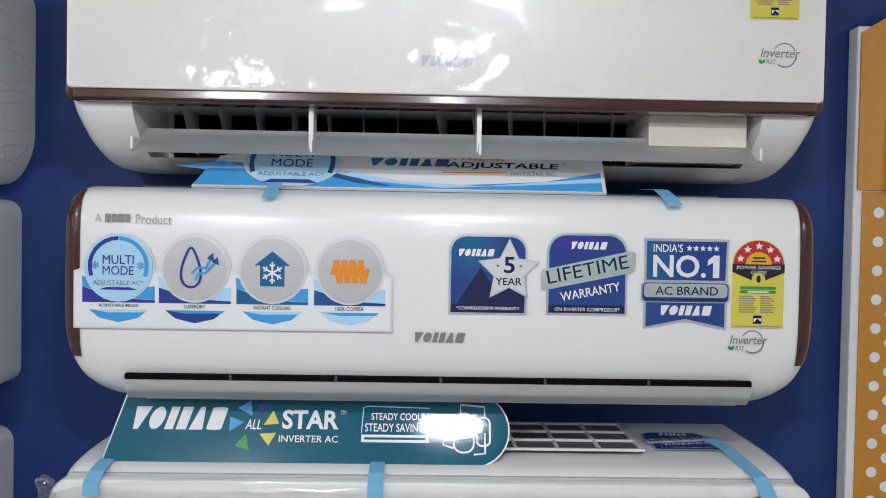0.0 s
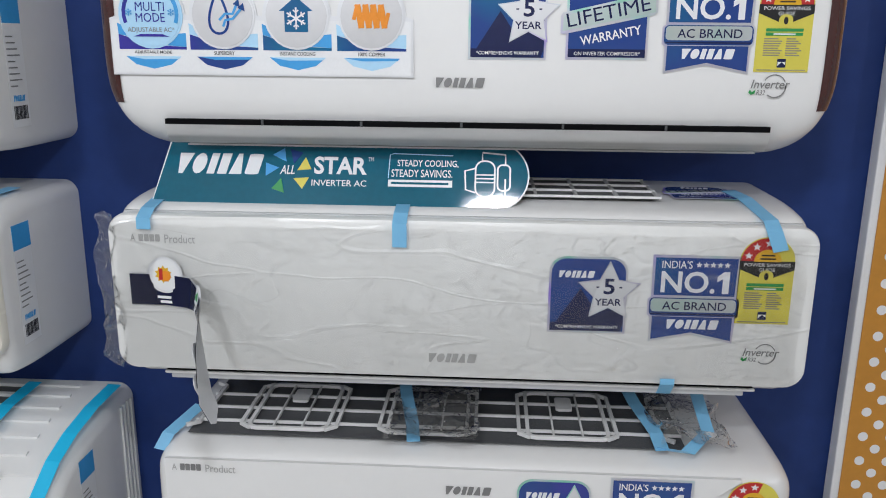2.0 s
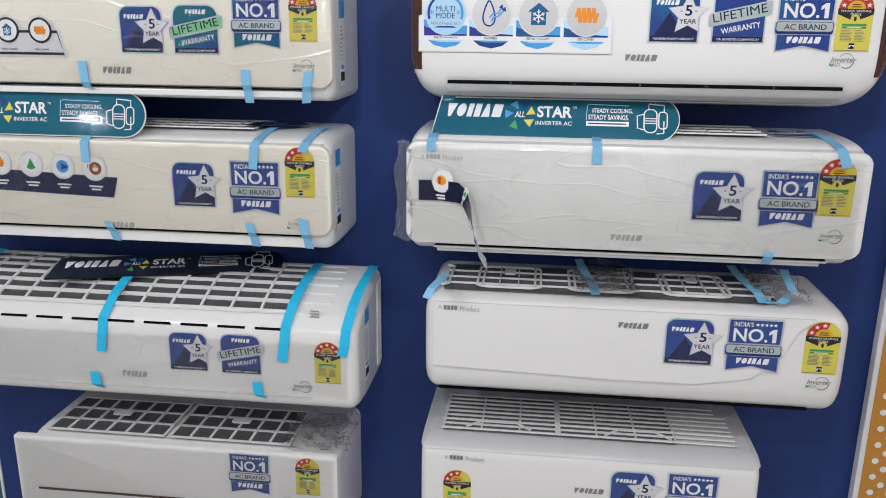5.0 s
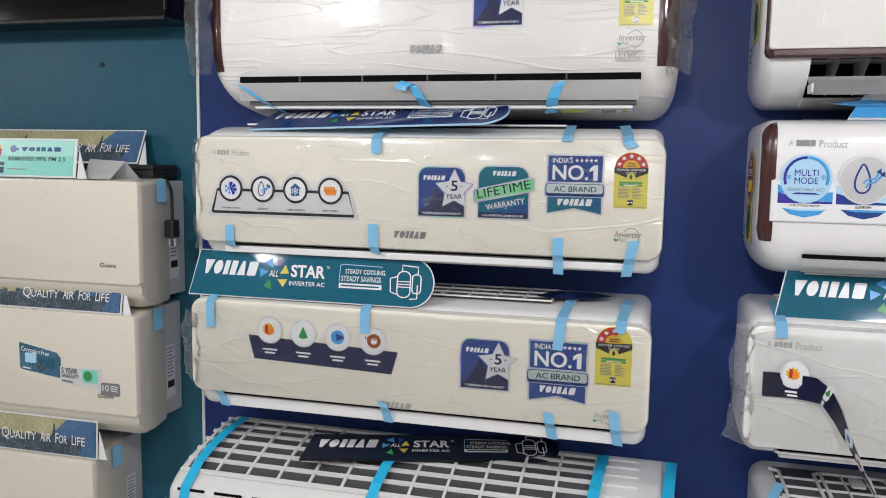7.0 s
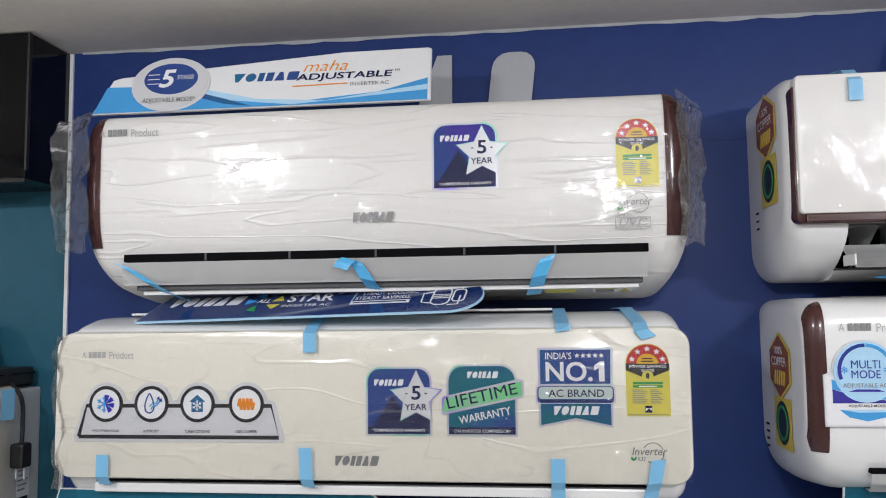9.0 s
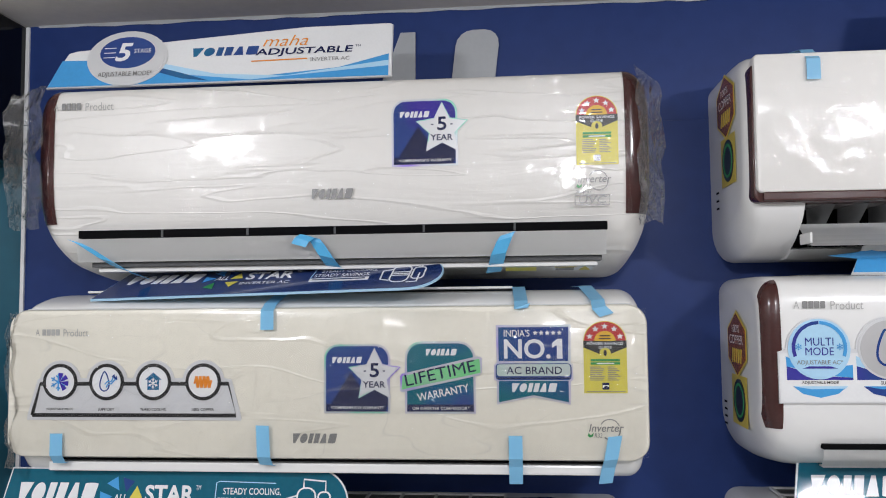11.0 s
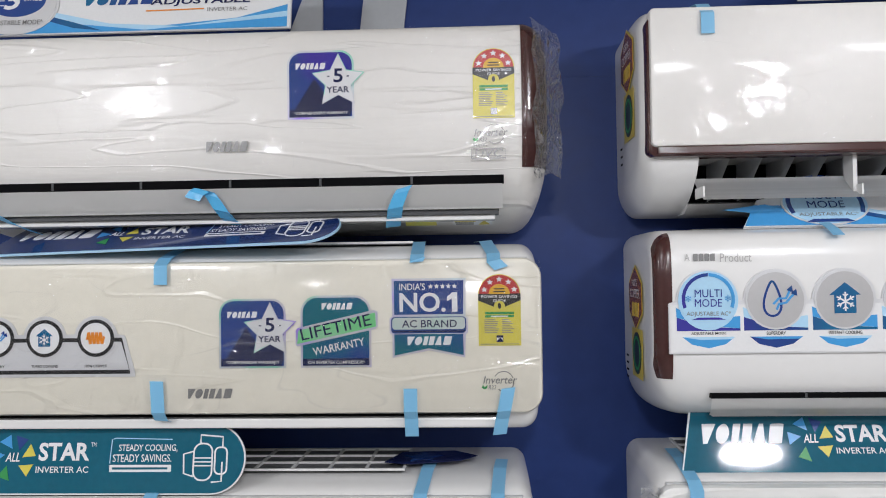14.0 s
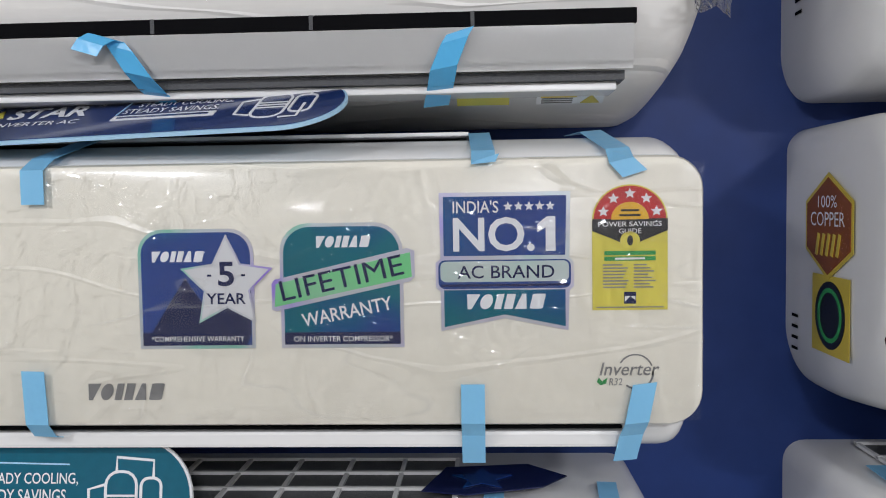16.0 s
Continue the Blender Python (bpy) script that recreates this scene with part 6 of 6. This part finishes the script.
def unit_b4():
    x0, x1, z0, zt, yf = -0.335, 0.513, 0.955, 1.187, 0.988
    ob, F = unit("plain white air conditioner with open mesh top and curved line", x0, x1, z0, zt, yf)
    prof = chaikin([(YW, z0), (yf + 0.1, z0), (yf + 0.05, z0 + 0.008), (yf + 0.016, z0 + 0.026), (yf, 1.02), (yf, 1.16), (yf + 0.008, 1.178), (yf + 0.05, zt), (YW, zt)], 2, keep={(YW, z0), (YW, zt)})
    part("body", loft(x0, x1, prof, 0.03, 0.03), M["white"], ob, "", 40)
    f = F(yf)
    # raised front shell with its swooping edge
    f.poly("front_shell", [(x0 + 0.02, 1.035), (0.05, 1.0255), (0.22, 1.026), (0.33, 1.045), (0.385, 1.095), (0.41, 1.15), (0.44, 1.172), (0.44, 1.176), (x0 + 0.02, 1.176)], "white", 0.0035, 0.006)
    # outlet shade put in as a black box
    part("air_slot", box(x0 + 0.03, x1 - 0.06, yf + 0.018, yf + 0.05, z0 + 0.018, z0 + 0.022), M["dark"], ob, "air outlet slot, its inner shade painted black")
    g = top_face(ob, -0.300, 1.034, 1.1885, 1.22)
    lattice_guard(g, 0.68, 0.180)
    warranty_years(f.at(0, 0), 0.154, 1.068, 0.112), number_one(f, 0.271, 1.06, 0.112), power_guide(f, 0.425, 1.062, 0.066, 3)
    for o in ob.children:
        if o.name.startswith(("warranty_sticker", "award_sticker")):
            o.location.y -= 0.004
    inverter_mark(f, 0.436, 1.028, 0.052), maker_line(f.at(0, 0), -0.305, 1.16, 0.086)
    for o in ob.children:
        if o.name.startswith("maker_line"):
            o.location.y -= 0.004
    f.mark(0.058, 1.14, 0.121, 1.152, "lettergrey", 0.0048)
    for x in (0.005, 0.335):
        tape(f, [(x + 0.01, 1.196, -0.03), (x + 0.006, 1.206, -0.06), (x - 0.01, 1.212, -0.14), (x - 0.02, 1.222, -0.2)], 0.018)
    tape(f, [(0.345, 1.196, -0.035), (0.375, 1.2, -0.02), (0.41, 1.21, -0.06), (0.41, 1.235, -0.14)], 0.018)
    tape(f, [(-0.335, 1.17, -0.03), (-0.325, 1.19, -0.04), (-0.30, 1.205, -0.1)], 0.016)
    t = top_face(ob, -0.02, 1.02, 1.196, 1.2)
    film_sheet("plastic_wrap", t, 0.0, 0.12, -0.02, 0.2, 0.014, "bag", 0.008, 16, 18, 71, None, "loose crumpled clear plastic")
    film_sheet("plastic_wrap", t, 0.36, 0.46, 0.0, 0.18, 0.018, "bag", 0.006, 14, 18, 73, None, "loose crumpled clear plastic")
    return ob


def unit_b5():
    x0, x1, z0, zt, yf = -0.338, 0.37, 0.60, 0.860, 0.968
    ob, F = unit("white air conditioner with pale grey louvred top and square front", x0, x1, z0, zt, yf)
    prof = chaikin([(YW, z0), (yf + 0.1, z0), (yf + 0.02, z0 + 0.02), (yf, z0 + 0.06), (yf, 0.835), (yf + 0.008, 0.852), (yf + 0.04, 0.866), (YW, zt)], 2, keep={(YW, z0), (YW, zt)})
    part("body", loft(x0, x1, prof, 0.016, 0.016), M["white"], ob, "", 40)
    part("shoulder_band", loft(x0 - 0.001, x1 + 0.001, clip(inset(prof, -0.0015), 0, 1, 0.846), 0.016, 0.016), M["grey"], ob, "pale grey top shell", 40)
    base = ob.matrix_basis.translation
    g = Face(ob, Vector((-0.295, 1.02, 0.8680)) - base, (1, 0, 0), (0, 0.237, -0.0065))
    g.poly("filter", [(0, 0), (0.50, 0), (0.50, 0.18), (0, 0.18)], "mesh", 0.003, 0.002, label="grey filter mesh")
    for k in range(9):
        g.poly("grille_bar", bar((-0.005, 0.0215 * k + 0.004), (0.505 + (0.12 if k < 7 else 0.1), 0.0215 * k + 0.004), 0.005), "white", 0.006, 0.003)
    for k in range(7):
        g.poly("grille_bar", bar((0.083 * k, 0), (0.083 * k, 0.178), 0.0035 if k != 3 else 0.012), "white", 0.0065, 0.003)
    for k in (0.1, 0.4):
        g.poly("guard_loop", line([(k - 0.05, 0.01), (k - 0.02, 0.04), (k + 0.06, 0.04), (k + 0.09, 0.01)], 0.005), "white", 0.0075, 0.003)
    f = F(yf)
    power_guide(f, -0.288, 0.70, 0.06, 3), warranty_years(f, 0.066, 0.73, 0.11), number_one(f, 0.18, 0.72, 0.11)
    f.mark(-0.01, 0.768, 0.055, 0.78, "lettergrey", 0.0008), maker_line(f, -0.286, 0.826, 0.086)
    return ob


unit_a1(), unit_a2(), unit_a3(), unit_a4(), unit_a5()
unit_b1(), unit_b2(), unit_b3(), unit_b4(), unit_b5()


# ---- boards on top of the units ----
def lean(x, y, z, back, turn=0.0, roll=0.0):
    """Standing at (x, y, z), leaning back by degrees, turned about the vertical."""
    return pose(x, y, z, 0, 0, turn) @ pose(0, 0, 0, -back, 0, 0) @ pose(0, 0, 0, 0, roll, 0)


wave_board("white promotional board with blue waves and a silver badge", lean(-1.40, 1.07, 2.140, 12, 0, 0), 0.532, 0.088)
wave_board("white promotional board with blue waves, blue tape over it", lean(-0.235, 1.075, 1.8435, 36, 0, 0), 0.51, 0.074, "multi")
star_board("glossy teal promotional board with a rounded end", lean(-0.335, 1.05, 1.507, 24, 0, 0), 0.495, 0.092)
star_board("glossy teal promotional board with a rounded end", lean(-1.437, 1.02, 1.49, 10, 0, 0), 0.512, 0.094)
star_board("navy promotional board with a pale blue edge, lying back", lean(-1.3085, 1.040, 1.819, 62, -8.9, -2.6), 0.517, 0.091, "boardnavy", "pale")
star_board("dark navy promotional board lying back on the grille", lean(-1.205, 1.035, 1.165, 72, 16, 0), 0.53, 0.085, "boarddark", "ink")
star_board("glossy teal promotional board with a rounded end", lean(-0.145, 1.10, 2.168, 14, 0, 0), 0.5, 0.09)


# ---- ivory units on the teal wall ----
def ivory_unit(label, xr, z1, width=0.86, yf=1.037):
    """Squared unit: a proud front panel, sides that draw in towards the wall, a grey back shell."""
    x0, z0 = xr - width, z1 - 0.275
    ob, F = unit(label, x0, xr, z0, z1, yf, "ivory air conditioners")
    yb = YW + 0.012
    bm, rings = bmesh.new(), []
    # rings from the front lip back to the shell: (y, side inset, top, bottom)
    for y, d, zt, zb in ((yf + 0.004, 0.006, z1 - 0.006, z0 + 0.066), (yf + 0.014, 0.004, z1 - 0.003, z0 + 0.036), (yf + 0.05, 0.010, z1, z0 + 0.006), (yf + 0.10, 0.020, z1 + 0.002, z0), (yf + 0.155, 0.032, z1 + 0.003, z0)):
        rings.append([bm.verts.new((x, y, z)) for x, z in rrect(x0 + d, zb, xr - d, zt, 0.012, 3)])
    n = len(rings[0])
    for a, b in zip(rings, rings[1:]):
        for q in range(n):
            bm.faces.new((a[q], a[(q + 1) % n], b[(q + 1) % n], b[q]))
    bm.faces.new(rings[0]), bm.faces.new(rings[-1])
    part("body", bm, M["ivory"], ob, "", 35)
    part("front_panel", slab(rrect(x0, z0 + 0.058, xr, z1, 0.008, 4), yf, 0.016, 0.004), M["ivory"], ob, "", 35)
    # black box for the shade between panel and flap
    part("air_slot", box(x0 + 0.03, xr - 0.03, yf + 0.010, yf + 0.03, z0 + 0.0515, z0 + 0.0565), M["dark"], ob, "air outlet slot, its inner shade painted black")
    part("flap", loft(x0 + 0.03, xr - 0.028, [(yf + 0.018, z0 + 0.050), (yf + 0.024, z0 + 0.028), (yf + 0.05, z0 + 0.0045), (yf + 0.07, z0 + 0.006), (yf + 0.07, z0 + 0.05)], 0, 0), M["ivory"], ob, "", 30)
    part("back_shell", box(x0 + 0.02, xr - 0.036, yf + 0.156, yb, z0 + 0.012, z1 - 0.004, 0.004), M["grey"], ob, "pale grey back shell")
    f = F(yf)
    g = f.at(xr - 0.094, z0 + 0.094, 0.0004)
    w = g.text("INVERTER", 16, 0, 98, 15, "ink", 0.0008, 0.01, 0.2, name="inverter_mark")
    g.poly("swoosh", line([(26, 20), (12, 22), (2, 15), (4, 6), (14, 0)], 3.5), "ink", 0.0008, parent=w)
    t = end_face(ob, xr - 0.0165, yf + 0.085, z1 - 0.047, 1)
    t.m = t.m @ Matrix.Rotation(radians(-12), 4, "Y")
    t.poly("tape_strip", [(0, 0), (0.026, 0.0), (0.026, 0.049), (0, 0.049)], "tape", 0.005, 0.0005, label="pale blue adhesive tape")
    e = end_face(ob, xr - 0.036, yf + 0.162, z0 + 0.05, 1)
    q = e.poly("rating_label", [(0, 0), (0.034, 0), (0.034, 0.125), (0, 0.125)], "card", 0.001)
    for j in range(9):
        e.poly("print_bar", bar((0.003, 0.052 + 0.008 * j), (0.022 + 0.004 * (j % 3), 0.052 + 0.008 * j), 0.0024), "lettergrey", 0.0015, parent=q)
    e.poly("print_block", [(0.004, 0.024), (0.03, 0.024), (0.03, 0.04), (0.004, 0.04)], "ink", 0.0015, parent=q)
    return ob, F


def air_card(xr, z, yf, w=0.46, h=0.08, back=14):
    """Printed cityscape card lettered in white, folded back at its end."""
    ob = thing("tent_card", "glossy cityscape card with white lettering", "sign card", m=lean(xr - w, yf, z, back), group="cards on the ivory units")
    f = Face(ob, (0, 0, 0))
    f.poly("sheet", [(0, 0), (w, 0), (w, h), (0, h)], "card", 0, 0.002)
    f.poly("print_sky", [(0.001, h * 0.4), (w - 0.003, h * 0.4), (w - 0.003, h - 0.003), (0.001, h - 0.003)], "photosky", 0.0006)
    f.poly("print_dusk", [(w * 0.72, h * 0.4), (w - 0.003, h * 0.4), (w - 0.003, h - 0.003), (w * 0.83, h - 0.003), (w * 0.78, h * 0.7)], "haze", 0.0009)
    f.poly("print_lake", [(0.001, 0.003), (w - 0.003, 0.003), (w - 0.003, h * 0.42), (0.001, h * 0.42)], "photo", 0.0010)
    for q in range(26):
        u = w * (0.02 + 0.036 * q)
        t = h * (0.44 + 0.16 * abs(noise.noise((q * 0.83, 1.3, xr))))
        f.poly("print_tower", [(u, h * 0.12), (u + 0.011 + 0.003 * (q % 3), h * 0.12), (u + 0.011 + 0.003 * (q % 3), t), (u, t + 0.003 * (q % 2))], "photo", 0.0013 + 0.0001 * (q % 4))
    for u in (0.30, 0.76):
        f.poly("print_tower", [(w * u - 0.006, h * 0.4), (w * u + 0.006, h * 0.4), (w * u + 0.0012, h * 0.82), (w * u - 0.0012, h * 0.82)], "photo", 0.0018)
    f.poly("print_water", [(w * 0.9, 0.004), (w - 0.004, 0.004), (w - 0.004, h * 0.8), (w * 0.94, h * 0.55)], "haze", 0.0019)
    a = f.text("Q", w * 0.46, h * 0.27, w * 0.505, h * 0.60, "paper", 0.0024, 0.004)
    for body, u0, u1, tall in (("UALITY", 0.508, 0.66, 0), ("A", 0.685, 0.706, 1), ("IR", 0.708, 0.745, 0), ("F", 0.770, 0.787, 1), ("OR", 0.789, 0.835, 0), ("L", 0.862, 0.879, 1), ("IFE", 0.881, 0.935, 0)):
        f.text(body, w * u0, h * 0.32, w * u1, h * (0.58 if tall else 0.54), "paper", 0.0024, 0.004)
    f.poly("strut", [(w + 0.001, 0), (w + 0.022, 0.0), (w + 0.001, h * 0.72)], "card", -0.004, 0.002)
    return ob


u1, F1 = ivory_unit("ivory air conditioner with a hanging black plug, cards on top", -1.560, 1.712)
u2, F2 = ivory_unit("ivory air conditioner with blue and green stickers on its front", -1.575, 1.430)
u3, F3 = ivory_unit("plain ivory air conditioner below its neighbours", -1.690, 1.104)
air_card(-1.672, 1.7455, 1.196, 0.46, 0.085, 26)
air_card(-1.612, 1.431, 1.044, 0.46, 0.078, 10)
air_card(-1.684, 1.106, 1.046, 0.46, 0.084, 4)
# mint card in front of the upper one
ob = thing("tent_card", "mint green card about fine dust", "sign card", m=lean(-2.045, 1.052, 1.7145, 10))
f = Face(ob, (0, 0, 0))
f.poly("sheet", [(0, 0), (0.325, 0), (0.323, 0.084), (0, 0.084)], "card", 0, 0.002)
f.poly("print", [(0.002, 0.004), (0.318, 0.004), (0.316, 0.080), (0.002, 0.080)], "mint", 0.0006)
f.poly("print", [(0.115, 0.046), (0.316, 0.046), (0.315, 0.079), (0.115, 0.079)], "mintpale", 0.0009)
f.poly("strut", [(0.326, 0), (0.35, 0.0), (0.326, 0.06)], "card", -0.004, 0.002)
f.text("REMOVES 99% PM 2.5", 0.152, 0.035, 0.298, 0.044, "ink", 0.0015, 0.02)
f.mark(0.184, 0.056, 0.284, 0.065, "royal", 0.0015, lean=0.0)
f.poly("print_mark", disc(0.163, 0.061, 0.008, 14), "royal", 0.0015)
f.poly("print_mark", disc(0.174, 0.060, 0.003, 10), "royal", 0.0015)
f.poly("print_bar", bar((0.152, 0.017), (0.20, 0.017), 0.002), "lettergrey", 0.0014)
f.poly("print_mark", rrect(0.07, 0.024, 0.142, 0.032, 0.001, 1), "navy", 0.0014)
for c, a0, a1 in (("green", 90, 190), ("amber", 20, 88), ("red", -80, 18), ("sky", 195, 275)):
    f.poly("print_ring", ring(0.112, 0.055, 0.021, 0.006, a0, a1), c, 0.0014)
f.poly("print_mark", disc(0.112, 0.055, 0.012, 18), "sky", 0.0015)
for q, c in enumerate(("sky", "green", "amber", "coil", "red", "navy")):
    f.poly("print_bar", [(0.07 + 0.012 * q, 0.008), (0.082 + 0.012 * q, 0.008), (0.082 + 0.012 * q, 0.021), (0.07 + 0.012 * q, 0.021)], c, 0.0014)
# white folded card and black adapter on the upper unit
ob = thing("folded_card", "white folded card lying on the unit", "card", (-1.66, 1.1, 1.7135))
bm = bmesh.new()
q = [(-0.055, -0.03, 0), (0.012, -0.03, 0), (0.028, 0.0, 0.038), (-0.06, 0.0, 0.042), (0.048, 0.022, 0.0), (-0.04, 0.03, 0.0)]
vs = [bm.verts.new(v) for v in q]
bm.faces.new(vs[:4]), bm.faces.new((vs[3], vs[2], vs[4], vs[5]))
bmesh.ops.solidify(bm, geom=bm.faces[:], thickness=0.001)
part("sheet", bm, M["card"], ob, local=True)
ob = thing("adapter_box", "low black box lying on the unit", "box", (-1.66, 1.18, 1.715))
part("body", box(-1.86, -1.60, 1.15, 1.246, 1.715, 1.744, 0.004), M["rubber"], ob)
part("lid_line", box(-1.861, -1.599, 1.149, 1.247, 1.733, 1.735), M["black"], ob)
# the hanging cable and plug
cu = bpy.data.curves.new("power_cable", "CURVE")
cu.dimensions, cu.bevel_depth, cu.bevel_resolution = "3D", 0.0035, 2
sp = cu.splines.new("BEZIER")
sp.bezier_points.add(3)
for b, co in zip(sp.bezier_points, ((-1.625, 1.19, 1.7315), (-1.580, 1.180, 1.70), (-1.566, 1.168, 1.65), (-1.562, 1.160, 1.612))):
    b.co, b.handle_left_type, b.handle_right_type = co, "AUTO", "AUTO"
tmp = new("power_cable", cu)
me = bpy.data.meshes.new_from_object(tmp)
bpy.data.objects.remove(tmp)
cable = new("power_cable", me)
me.materials.clear(), finish(me, M["rubber"], 40)
tagged(cable, "black power cable hanging with its plug", "cable")
for px in (-1.570, -1.556):
    part("pin", box(px, px + 0.003, 1.158, 1.162, 1.567, 1.586), M["grey"], cable, local=True)
part("plug", box(-1.574, -1.550, 1.147, 1.173, 1.585, 1.625, 0.005), M["rubber"], cable, local=True)
# stickers of the middle ivory unit
f = F2(1.037)
a = f.poly("feature_sticker", [(-1.866, 1.300), (-1.861, 1.296), (-1.765, 1.284), (-1.760, 1.288), (-1.760, 1.328), (-1.770, 1.339), (-1.866, 1.356)], "slate", 0.0008, label="blue-grey corrosion feature sticker")
f.text("Corrosion Free", -1.861, 1.338, -1.789, 1.348, "paper", 0.0014, 0.015, turn=-7, parent=a)
f.poly("print", rrect(-1.852, 1.312, -1.822, 1.334, 0.003, 2), "pale", 0.0012, parent=a)
f.poly("print", rrect(-1.822, 1.304, -1.775, 1.324, 0.004, 2), "teal", 0.0013, parent=a)
f.poly("print", disc(-1.812, 1.306, 0.011, 16), "photo", 0.0017, parent=a)
f.poly("print_bar", bar((-1.858, 1.301), (-1.838, 1.299), 0.003), "paper", 0.0016, parent=a)
b = f.poly("warranty_sticker", [(-1.762, 1.276), (-1.658, 1.266), (-1.658, 1.312), (-1.745, 1.308), (-1.762, 1.311)], "silver", 0.0009, label="silver and green five-year warranty sticker")
f.text("5 YEAR", -1.758, 1.296, -1.718, 1.308, "ink", 0.0015, 0.02, parent=b)
f.text("WARRANTY", -1.758, 1.286, -1.715, 1.294, "ink", 0.0015, 0.01, parent=b)
f.poly("print", bar((-1.758, 1.280), (-1.73, 1.277), 0.004), "lettergrey", 0.0015, parent=b)
f.poly("print", rrect(-1.706, 1.279, -1.668, 1.308, 0.003, 2), "mint", 0.0015, parent=b)
f.poly("print", disc(-1.692, 1.294, 0.011, 16), "green", 0.0019, parent=b)
c = f.poly("warranty_sticker", rrect(-1.660, 1.256, -1.614, 1.283, 0.004, 3), "lettergrey", 0.0012, label="small dark ten-year sticker")
f.text("10", -1.656, 1.265, -1.640, 1.279, "paper", 0.0018, 0.02, parent=c)
for q in range(3):
    f.poly("print_bar", bar((-1.636, 1.277 - 0.005 * q), (-1.619, 1.276 - 0.005 * q), 0.002), "paper", 0.0018, parent=c)
